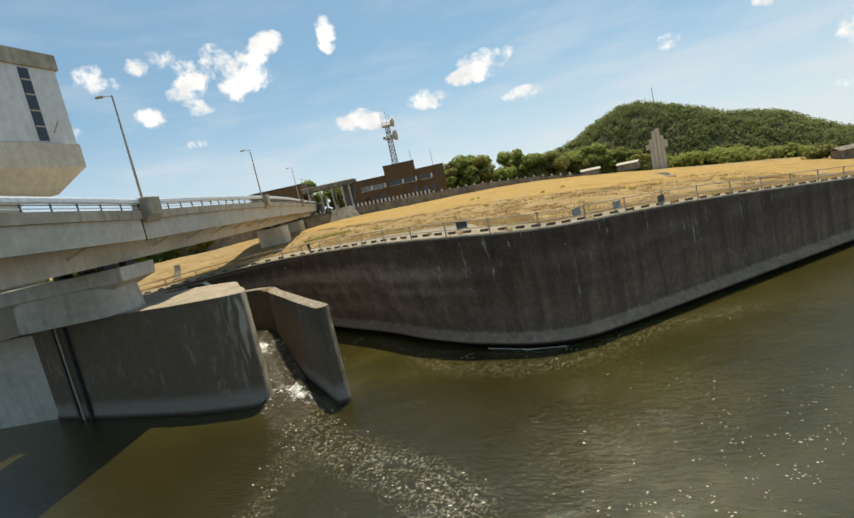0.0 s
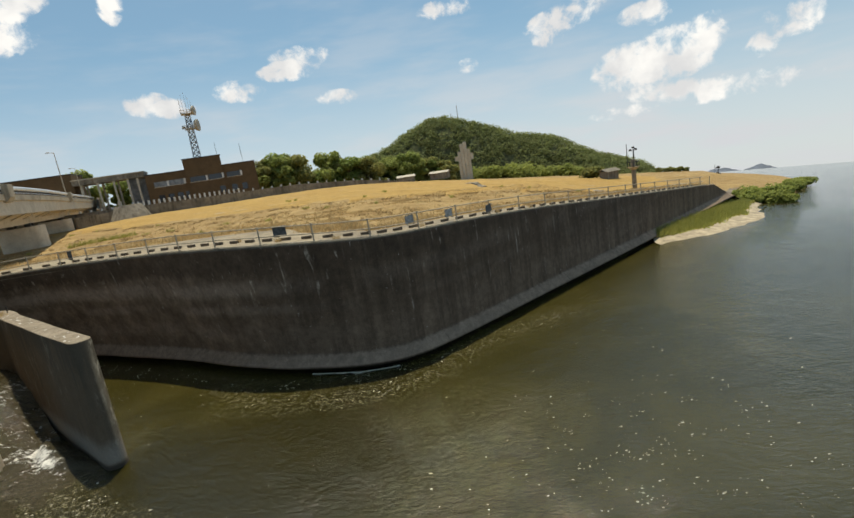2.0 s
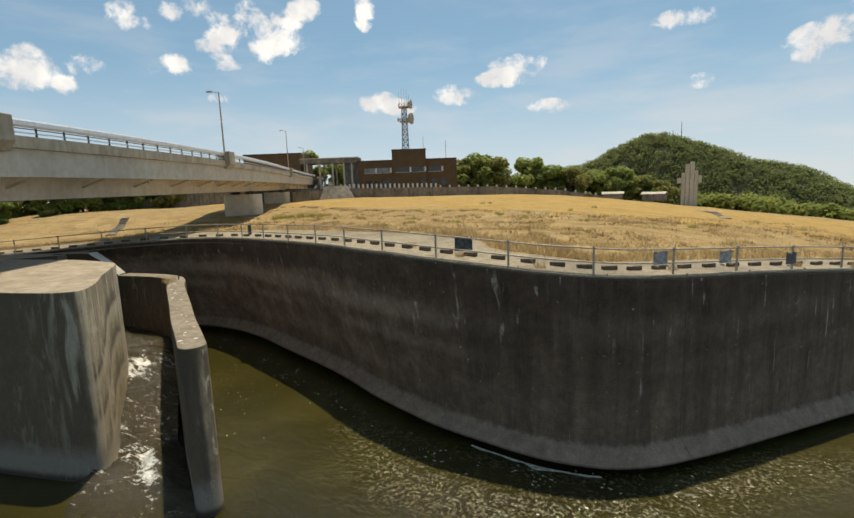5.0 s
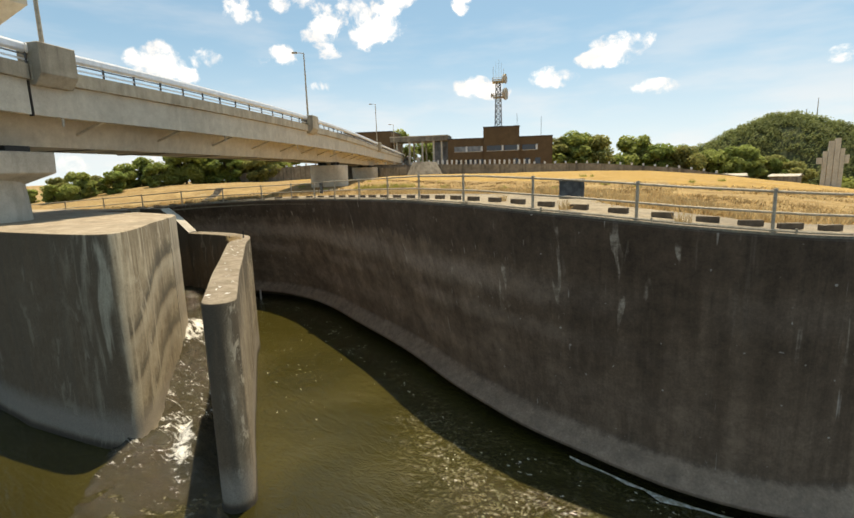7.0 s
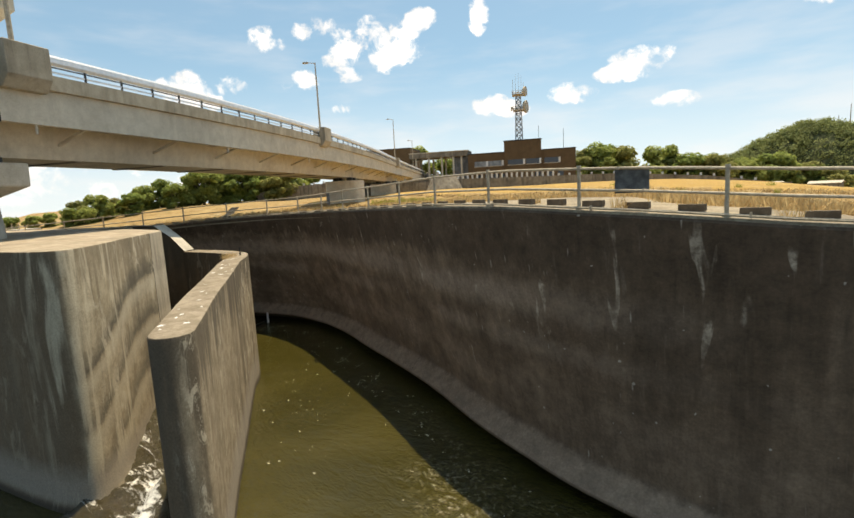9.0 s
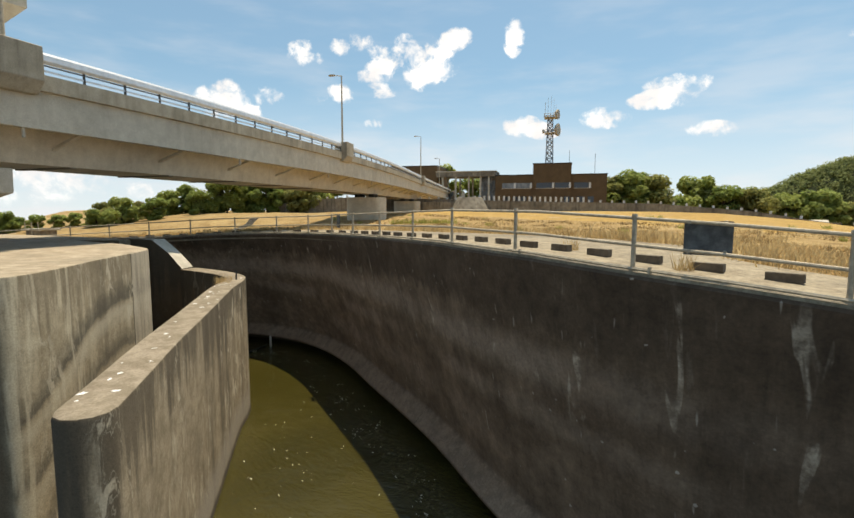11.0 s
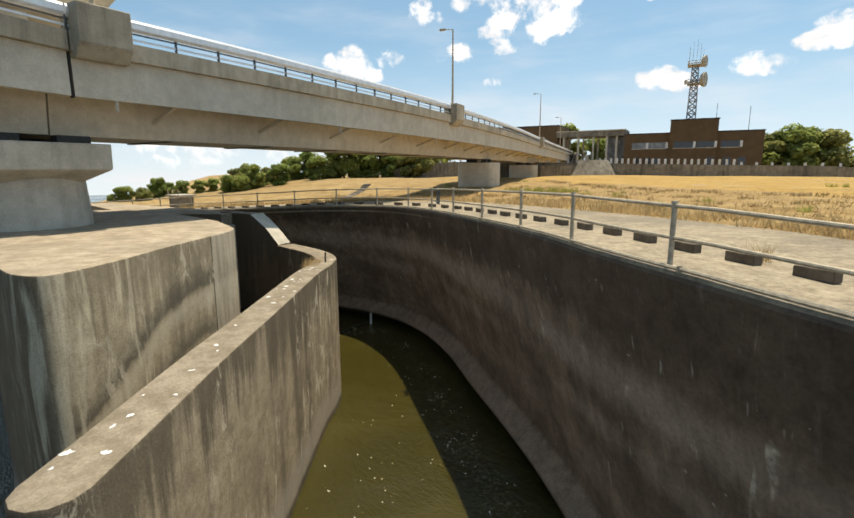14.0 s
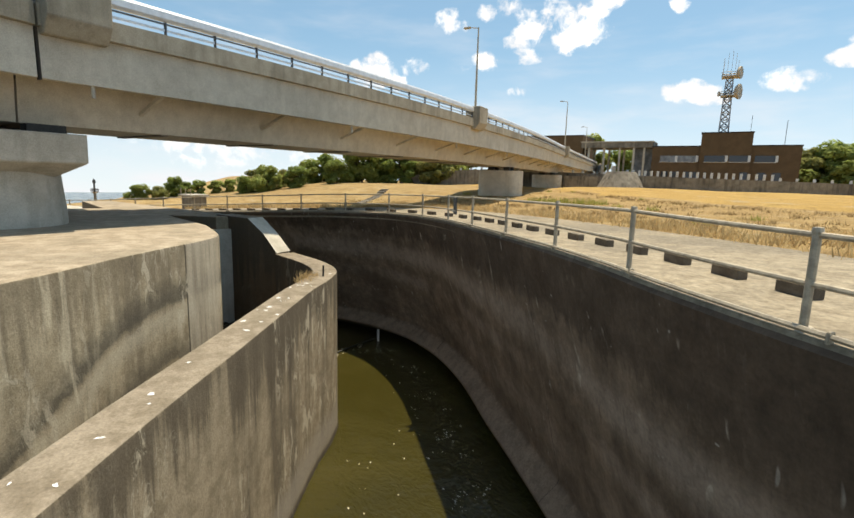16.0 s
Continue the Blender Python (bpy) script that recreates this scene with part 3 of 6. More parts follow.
def normals_of(line):
    """Unit plan normals to the left of the line's run."""
    out = []
    for i in range(len(line)):
        a, b = line[max(0, i - 1)], line[min(len(line) - 1, i + 1)]
        d = (b - a).normalized()
        out.append(Vector((-d.y, d.x)))
    return out


def sweep_bm(line, profile, closed=False, caps=True):
    """Sweep a profile of (offset to the left, height) along a plan line; heights may be functions of the plan point."""
    bm = bmesh.new()
    nor = normals_of(line)
    rings = []
    for p, n in zip(line, nor):
        ring = []
        for off, z in profile:
            q = p + n * (off(p) if callable(off) else off)
            ring.append(bm.verts.new((q.x, q.y, z(p) if callable(z) else z)))
        rings.append(ring)
    m = len(profile)
    for a, b in zip(rings, rings[1:]):
        for i in range(m if closed else m - 1):
            j = (i + 1) % m
            bm.faces.new((a[i], a[j], b[j], b[i]))
    if closed and caps:
        bm.faces.new(rings[0])
        bm.faces.new(rings[-1])
    return bm


def prism_bm(outline, z0, z1, flare=0.0, flare_top=0.7, top_round=0.0):
    """Upright solid over a plan outline; the foot may flare outwards."""
    bm = bmesh.new()
    pts = [Vector(p) for p in outline]
    n = len(pts)
    area = sum(pts[i].x * pts[(i + 1) % n].y - pts[(i + 1) % n].x * pts[i].y for i in range(n))
    if area < 0:
        pts.reverse()
    outs = []
    for i in range(n):
        d = (pts[(i + 1) % n] - pts[i - 1]).normalized()
        outs.append(Vector((d.y, -d.x)))
    levels = [(z0, flare)]
    if flare > 0:
        levels += [(z0 + flare_top * 0.35, flare * 0.75), (z0 + flare_top * 0.7, flare * 0.3), (z0 + flare_top, 0.0)]
    if top_round > 0:
        levels += [(z1 - top_round, 0.0), (z1 - top_round * 0.3, -top_round * 0.3), (z1, -top_round)]
    else:
        levels += [(z1, 0.0)]
    rings = [[bm.verts.new((*(p + o * f), z)) for p, o in zip(pts, outs)] for z, f in levels]
    for a, b in zip(rings, rings[1:]):
        for i in range(n):
            j = (i + 1) % n
            bm.faces.new((a[i], a[j], b[j], b[i]))
    bm.faces.new(rings[-1])
    bm.faces.new(rings[0])
    return bm


# ---------- plan ----------
H = 8.0
WALL_LINE = [(-75, 14.5), (-60, 20), (-46, 26.5), (-37, 31.5), (-30, 35.2), (-25.6, 37.6), (-22, 38.3), (-18, 37.6), (-13.5, 35.9), (-8.0, 33.65),
             (-3.2, 31.25), (0.6, 29.9), (4.0, 29.45), (7.2, 29.5), (9.6, 30.3), (12.2, 32.4), (19, 39), (32, 51.6), (48, 67.5), (60, 79)]
wall_line = smooth_line([Vector(p) for p in WALL_LINE], 0.5)


def smooth01(t):
    t = min(1.0, max(0.0, t))
    return t * t * (3 - 2 * t)


def fall(x, y):
    """The land dips towards the downstream side."""
    u = x - 12 + 0.25 * (y - 30)
    s = u if u > 12 else (0.0 if u < -12 else (u + 12) ** 2 / 48)
    return 0.115 * s + 0.023 * max(0.0, y - 90)


def end_drop(x):
    """The wall comes down to the water at its downstream end."""
    return 3.0 * min(1.0, max(0.0, (x - 47.6) / 8.0))


def crest(x):
    """The coping rises a little where the channel narrows beside the divider."""
    return float(np.interp(x, (-75, -60, -49, -43, -38, -34, -31, -28, -24, -19, -14, -9, -5, -1, 3, 6, 9, 12), (-2.7, -2.2, -1.6, -1.18, -0.85, -0.6, -0.42, -0.22, -0.06, 0.08, 0.24, 0.36, 0.46, 0.44, 0.27, 0.11, 0.02, 0.0)))


def top_of(p):
    return H + crest(p.x) - fall(p.x, p.y) - end_drop(p.x)


def set_back(p):
    """How far the wall's foot stands behind its top."""
    return float(np.interp(p.x, (-40, -28, -22, -14, -6, -1, 3, 6, 9, 13), (2.9, 2.9, 2.15, 1.75, 1.6, 1.4, 0.95, 0.45, 0.12, 0.0)))


wall_np = np.array([(p.x, p.y) for p in wall_line])
wall_nor = np.array([(n.x, n.y) for n in normals_of(wall_line)])


def land_distance(x, y):
    d2 = (wall_np[:, 0] - x) ** 2 + (wall_np[:, 1] - y) ** 2
    i = int(d2.argmin())
    side = (x - wall_np[i, 0]) * wall_nor[i, 0] + (y - wall_np[i, 1]) * wall_nor[i, 1]
    return math.copysign(math.sqrt(d2[i]), side)


def land_z(x, y, d=None):
    d = land_distance(x, y) if d is None else d
    z = H - 0.06 + 0.2 * smooth01((d - 7) / 30)
    z += 0.3 * smooth01((d - 33) / 4) + 0.8 * smooth01((d - 42) / 22) * smooth01((x + 55) / 6)
    if d > 7.5:
        z += (0.16 * noise.noise((x * 0.13, y * 0.13, 0)) + 0.07 * noise.noise((x * 0.5, y * 0.5, 3))) * smooth01((d - 7.5) / 4)
    ly = y - ledge_y(x)
    z += 0.22 * smooth01((ly + 0.4) / 0.8)
    # the bank climbs towards the bridge end and sinks upstream
    left = smooth01((-38 - x) / 30) * smooth01((d - 22) / 30)
    z += 1.2 * min(0.0, crest(x)) * (1 - smooth01((y - 38) / 30))
    z += left * float(np.interp(y, (20, 33, 44, 55, 72, 105, 140), (-0.6, 0.0, 0.6, 0.2, 0.1, 0.3, 0.6)))
    z += 0.2 * smooth01((-60 - x) / 10) * smooth01((y - 58) / 14) * smooth01((d - 22) / 20)
    # a shallow hollow behind the downstream end of the wall
    z -= 2.0 * smooth01((x - 24) / 18) * smooth01((d - 7) / 10) * (1 - smooth01((d - 22) / 18)) * (1 - smooth01((x - 75) / 30))
    return z - fall(x, y)


def ledge_y(x):
    """Plan line of the small ledge between the rough lower bank and the golden upper bank."""
    return float(np.interp(x, (-60, -37, -28, -19, -8, 3, 12, 26, 60), (84, 75.5, 72, 70, 68, 65, 63.5, 68, 95)))


def bank_z(x, y):
    """Land height, meeting the walkway's outer edge without a step."""
    i = int(((wall_np[:, 0] - x) ** 2 + (wall_np[:, 1] - y) ** 2).argmin())
    d = land_distance(x, y)
    wide = deck_width(wall_line[i])
    if d < wide:
        return top_of(wall_line[i]) - 0.12
    t = smooth01((d - wide + 0.1) / 15)
    return (top_of(wall_line[i]) + 0.012) * (1 - t) + land_z(x, y, d) * t


# ---------- the large structure ----------
FLOWS = [
    (((-8.5, 22.0), (-6.0, 20.0), (-3.7, 18.2), (0.1, 16.2), (3.5, 15.0), (6.6, 12.8)), 1.2, 0.85),
    (((-7.5, 20.5), (-4.5, 16.5), (-3.0, 13.4), (-2.0, 10.0)), 0.8, 0.5),
    (((-2.5, 29.6), (0.4, 27.0), (4.5, 26.2), (8.5, 26.8), (11.5, 29.0), (15.0, 32.2), (20.0, 34.6)), 1.3, 0.5),
    (((-11.0, 34.6), (-6.5, 32.5), (-3.0, 30.9), (1.0, 29.4), (5.0, 28.9), (9.0, 29.4), (12, 31.4)), 0.45, 0.42),
    (((-24.0, 38.8), (-15.0, 36.2), (-10.0, 33.9), (-5.0, 31.9)), 0.7, 0.38),
    (((-26.5, 34.5), (-24.5, 36.8), (-23.2, 38.6)), 0.4, 0.8),
]


def river():
    xs = sorted(set([-260, -200, -150, -110, -85, -70, -58, -48, -40] + [round(-34 + 0.4 * i, 2) for i in range(150)] + [27 + 2.5 * i for i in range(14)] + [65, 75, 90, 110, 140, 180, 240, 320, 420, 520]))
    ys = sorted(set([-260, -180, -120, -80, -50, -30, -15, -8, -3] + [round(0.4 * i, 2) for i in range(105)] + [43 + 2.5 * i for i in range(16)] + [85, 95, 110, 130, 160, 200, 260, 340, 440, 560]))
    X, Y = np.meshgrid(xs, ys)
    foam = np.zeros_like(X, dtype=float)
    for pts, wide, much in FLOWS:
        line = smooth_line([Vector(p) for p in pts], 0.4)
        d2 = np.full(X.shape, 1e9)
        for p in line:
            d2 = np.minimum(d2, (X - p.x) ** 2 + (Y - p.y) ** 2)
        foam = np.maximum(foam, much * np.exp(-d2 / (2 * wide * wide)))
    U = (X - 40) * 0.75 + (Y - 45) * 0.65
    Z = -0.10 * np.where(U - 14 > 16, U - 14, np.maximum(0.0, U + 2) ** 2 / 64)
    verts, nx = [], len(xs)
    for x, y, z, f in zip(X.ravel(), Y.ravel(), Z.ravel(), foam.ravel()):
        if -34 <= x <= 26 and 0 <= y <= 42:
            z += (0.03 + 0.09 * f) * noise.noise((x * 0.8, y * 0.8, 0)) + (0.012 + 0.05 * f) * noise.noise((x * 2.1, y * 2.1, 5))
        verts.append((x, y, z))
    faces = [(j * nx + i, j * nx + i + 1, (j + 1) * nx + i + 1, (j + 1) * nx + i) for j in range(len(ys) - 1) for i in range(nx - 1)]
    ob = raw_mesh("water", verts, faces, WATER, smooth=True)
    layer = ob.data.attributes.new("foam", "FLOAT", "POINT")
    layer.data.foreach_set("value", foam.ravel())
    return tagged(ob, "murky olive green river water with ripples and foam streaks", "water", kind="structure")


def terrain():
    bm = bmesh.new()
    offs = [0.4, 3.0, 4.1, 4.5, 5.2, 6.0, 6.9, 7.6, 8.4, 9.2, 10, 11, 12, 13, 14, 15.5, 17, 18.5, 20, 22, 24, 28, 32, 34, 36, 39, 42, 46, 50, 54, 58, 62, 66, 72, 80, 95, 120, 160, 220, 320, 500, 800]
    # fan the land out from the wall so that the sheet never folds on itself
    rows = []
    inner = smooth_line([Vector(p) for p in WALL_LINE], 1.0)
    inn = normals_of(inner)
    for p, nn in zip(inner, inn):
        rows.append((p, nn))
    hub = Vector((18.0, -30.0))
    for k, (p, nn) in enumerate(rows):
        away = (p - hub).normalized()
        row = []
        for off in offs:
            w = smooth01((off - 3) / 6)
            v = (nn * (1 - w) + away * w).normalized()
            q = p + v * off
            z = bank_z(q.x, q.y)
            row.append(bm.verts.new((q.x, q.y, z)))
        rows[k] = row
    # the bank turns down to the river past the wall's end
    p = inner[-1]
    away = (p - hub).normalized()
    for turn, sink in ((-7, 0.0), (-14, 0.1), (-20, 0.5), (-25, 1.6), (-31, 4.0), (-42, 8.0), (-62, 11.0), (-85, 13.0)):
        c, sn = math.cos(radians(turn)), math.sin(radians(turn))
        v = Vector((away.x * c - away.y * sn, away.x * sn + away.y * c))
        row = []
        for off in offs:
            q = p + v * off
            t = smooth01(off / 40)
            z = (top_of(p) - 0.04) * (1 - t) + land_z(q.x, q.y, 40) * t
            z -= 2.2 * smooth01(off / 30) * min(1.0, -turn / 14)
            row.append(bm.verts.new((q.x, q.y, z - sink * (0.06 * min(off, 6.0) + 0.02 * off))))
        rows.append(row)
    for a, b in zip(rows, rows[1:]):
        for i in range(len(offs) - 1):
            bm.faces.new((a[i], a[i + 1], b[i + 1], b[i]))
    bm.faces.ensure_lookup_table()
    for f in bm.faces:
        c = f.calc_center_median()
        f.material_index = 1 if c.y > ledge_y(c.x) + 0.5 and c.y < 128 and c.x < 60 else 0
        if 47.5 < c.x < 61 and land_distance(c.x, c.y) < 6.5:
            f.material_index = 2
    ob = link_mesh("ground", bm, GROUND, smooth=True)
    ob.data.materials.append(GROUND_GOLD)
    ob.data.materials.append(BARE)
    return tagged(ob, "dry straw-coloured grass bank sloping up from the walkway", "ground", kind="structure")


def deck_width(p):
    """Walkway width, narrower past the bend and running out at the downstream end."""
    return 6.8 - 2.6 * smooth01((p.x + 2) / 6) - 3.6 * smooth01((p.x - 42) / 7)


def foot(h):
    """Height on the wall's face, pressed down where the top comes down to the water."""
    return lambda p: min(h, top_of(p) - 0.1 - (1.2 - h) * 0.3)


def training_wall():
    prof = [(deck_width, lambda p: top_of(p) - 0.3), (0.35, lambda p: top_of(p) - 0.3), (0.35, top_of), (0.06, top_of), (0.0, lambda p: top_of(p) - 0.06),
            (set_back, foot(1.2)), (lambda p: set_back(p) - 0.02, foot(1.08)), (lambda p: set_back(p) - 0.5, foot(0.6)), (lambda p: set_back(p) - 0.6, foot(0.48)), (lambda p: set_back(p) - 0.6, foot(0.38)),
            (lambda p: set_back(p) + 0.1, foot(0.3)), (lambda p: set_back(p) + 0.2, -3.0), (deck_width, -3.0)]
    bm = sweep_bm([p for p in wall_line if p.x < 59.6], prof, closed=True)
    ob = link_mesh("wall_river", bm, WALL, smooth=True)
    return tagged(ob, "tall curved river wall of water-blackened concrete", "wall", kind="structure")


def walkway():
    prof = [(0.06, lambda p: top_of(p) + 0.004), (0.08, lambda p: top_of(p) + 0.06), (0.34, lambda p: top_of(p) + 0.06), (0.36, lambda p: top_of(p) + 0.008),
            (deck_width, lambda p: top_of(p) + 0.03), (lambda p: deck_width(p) + 0.2, lambda p: top_of(p) - 0.3), (0.06, lambda p: top_of(p) - 0.3)]
    ob = link_mesh("pavement", sweep_bm([p for p in wall_line if p.x < 48], prof, closed=True), PAVE)
    return tagged(ob, "sun-bleached concrete walkway along the wall top", "pavement", kind="structure")


river()
terrain()
training_wall()
walkway()


def wall_joints():
    """Dark construction joints down the river wall."""
    for target in (-34.0, -21.0, -9.2, 11.3, 21.5, 31.0, 40.0):
        i = min(range(len(wall_line)), key=lambda j: abs(wall_line[j].x - target))
        p, n = wall_line[i], normals_of(wall_line)[i]
        bm = bmesh.new()
        t = Vector((n.y, -n.x)) * 0.009
        rows = []
        for o, z in ((-0.004, top_of(p) - 0.1), (set_back(p) - 0.006, 1.2), (set_back(p) - 0.026, 1.08), (set_back(p) - 0.506, 0.605), (set_back(p) - 0.606, 0.485)):
            rows.append([bm.verts.new((*(p + n * o + t * sg), z)) for sg in (-1, 1)])
        for a, b in zip(rows, rows[1:]):
            bm.faces.new((a[0], a[1], b[1], b[0]))
        ob = link_mesh("trim_joint", bm, JOINT)
        tagged(ob, "thin dark construction joint in the river wall", "joint", kind="structure")


wall_joints()


def weir_sill():
    out = [(-31.6, 20.3), (-31.6, 25.45), (-26.6, 27.65), (-24.4, 29.0), (-25.0, 30.8), (-40.0, 25.6), (-75, 11), (-120, -2), (-120, -8), (-75, 6)]
    ob = link_mesh("weir_deck", prism_bm([Vector(p) for p in out], -1.0, 7.3), CONC_PALE)
    tagged(ob, "pale flat concrete weir deck upstream of the pier", "deck", kind="structure")


weir_sill()

# ---------- gate pier, divider and chute ----------
PIER_OUT = [(-10.62, 22.35), (-10.7, 22.6), (-10.88, 22.88), (-11.15, 23.18), (-11.5, 23.52), (-12.0, 23.98), (-13.28, 24.96), (-14.65, 26.19), (-15.63, 27.12), (-16.32, 27.68), (-16.75, 27.96), (-17.4, 28.17), (-18.34, 28.25), (-20.7, 28.38), (-26.5, 27.6), (-31.5, 25.5), (-31.5, 20.2), (-24, 20.35), (-16.02, 20.77), (-13.47, 21.23), (-12.59, 21.41), (-12.0, 21.56), (-11.5, 21.68), (-11.12, 21.84), (-10.84, 22.03), (-10.68, 22.2)]


def gate_pier():
    pier = thing("gate_pier", "massive stained concrete gate pier with rounded nose standing in the river", "pier")
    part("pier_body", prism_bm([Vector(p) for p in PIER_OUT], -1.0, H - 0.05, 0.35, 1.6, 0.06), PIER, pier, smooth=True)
    # construction joint and old gate slots on the river face
    for x in (-27.2, -28.6):
        part("gate_slot", box_bm((x, 20.02, -0.6), (x + 0.28, 20.3, H - 0.2), 0.02), STEEL_DARK, pier, "dark steel gate guide")
    part("pipe", tube_bm((-27.9, 20.0, -0.3), (-27.9, 20.0, H + 0.4), 0.07), STEEL, pier, "rusty vertical pipe")
    return pier


def divider():
    wall = thing("divider_wall", "low divider wall of stained concrete with a rounded bend and bird droppings on top", "wall")
    line = smooth_line([Vector(p) for p in ((-4.6, 22.35), (-5.9, 23.3), (-8.05, 24.85), (-10.6, 26.8), (-13.0, 28.6), (-14.9, 30.05), (-16.2, 31.2), (-17.6, 32.05), (-19.6, 32.3), (-22.6, 32.0))], 0.35)
    half, top = 0.48, 6.35
    nor = normals_of(line)
    right = [p - n * half for p, n in zip(line, nor)]
    left = [p + n * half for p, n in zip(line, nor)]
    d0 = (line[0] - line[1]).normalized()
    n0 = Vector((-d0.y, d0.x))
    tip = [line[0] + (n0 * math.cos(a) + d0 * math.sin(a)) * half for a in [math.pi * i / 6 for i in range(1, 6)]]
    # n0 points to the right-hand edge seen along the line
    outline = list(reversed(right)) + [q for q in (tip if (right[0] - (line[0] + n0 * half)).length < 0.2 else list(reversed(tip)))] + left
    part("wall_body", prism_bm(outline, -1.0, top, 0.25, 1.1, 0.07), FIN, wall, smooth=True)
    rng = random.Random(4)
    for i in range(30):
        t = rng.random() ** 1.3
        k = int(t * (len(line) - 16)) + 1
        p = line[k] + nor[k] * rng.uniform(-0.36, 0.36)
        bm = bmesh.new()
        r = rng.uniform(0.025, 0.085)
        el, tw = rng.uniform(0.5, 1.0), rng.uniform(0, 3)
        ring = []
        for j in range(14):
            a = j * math.tau / 14
            u, v = math.cos(a) * r * rng.uniform(0.55, 1.35), math.sin(a) * r * el * rng.uniform(0.55, 1.35)
            ring.append(bm.verts.new((p.x + u * math.cos(tw) - v * math.sin(tw), p.y + u * math.sin(tw) + v * math.cos(tw), top + 0.006)))
        bm.faces.new(ring)
        part("dropping", bm, GUANO, wall, "white bird dropping")
    return wall


def chute():
    ch = thing("chute_wall", "dark concrete chute wall with a pale sloping coping", "wall")
    line = [Vector(p) for p in ((-22.5, 32.05), (-23.2, 31.65), (-23.9, 31.15), (-26.0, 30.2))]
    hz = {0: 6.36, 1: 7.2, 2: 7.9, 3: 7.95}
    bm = bmesh.new()
    nor = normals_of(line)
    rings = []
    for i, (p, n) in enumerate(zip(line, nor)):
        rings.append([bm.verts.new((*(p + n * o), z)) for o, z in ((-0.45, -1.0), (-0.45, hz[i]), (0.45, hz[i]), (0.45, -1.0))])
    for a, b in zip(rings, rings[1:]):
        for i in range(4):
            bm.faces.new((a[i], a[(i + 1) % 4], b[(i + 1) % 4], b[i]))
    bm.faces.new(rings[0]); bm.faces.new(rings[-1])
    part("wall_body", bm, FIN, ch)
    bm = bmesh.new()
    vs = []
    for i in (0, 1, 2):
        p, n = line[i], nor[i]
        vs.append([bm.verts.new((*(p + n * o), hz[i] + 0.012)) for o in (-0.47, 0.47)])
    for a, b in zip(vs, vs[1:]):
        bm.faces.new((a[0], a[1], b[1], b[0]))
    part("coping", bm, CONC_PALE, ch, "bright smooth sloping coping")
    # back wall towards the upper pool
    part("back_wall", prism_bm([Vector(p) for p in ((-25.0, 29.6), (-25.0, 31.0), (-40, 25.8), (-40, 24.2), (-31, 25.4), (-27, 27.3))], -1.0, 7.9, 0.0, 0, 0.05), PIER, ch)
    return ch


gate_pier()
divider()
chute()

# ---------- road bridge ----------
BRIDGE = [Vector(p) for p in ((-14.6, 9.0), (-17.1, 17.0), (-19.8, 24.4), (-24.0, 34.8), (-31.4, 50.3), (-43.0, 70.5), (-57.0, 92.5), (-75, 121), (-92, 148))]
bridge_line = smooth_line(BRIDGE, 0.5)
bridge_nor = normals_of(bridge_line)


def lift(p, share=1.0):
    """The deck climbs gently towards the gates."""
    return 0.28 + share * 0.05 * max(0.0, 24.0 - p.y)


def bridge_at(y):
    """Index on the bridge's near edge at a plan y."""
    return min(range(len(bridge_line)), key=lambda i: abs(bridge_line[i].y - y))


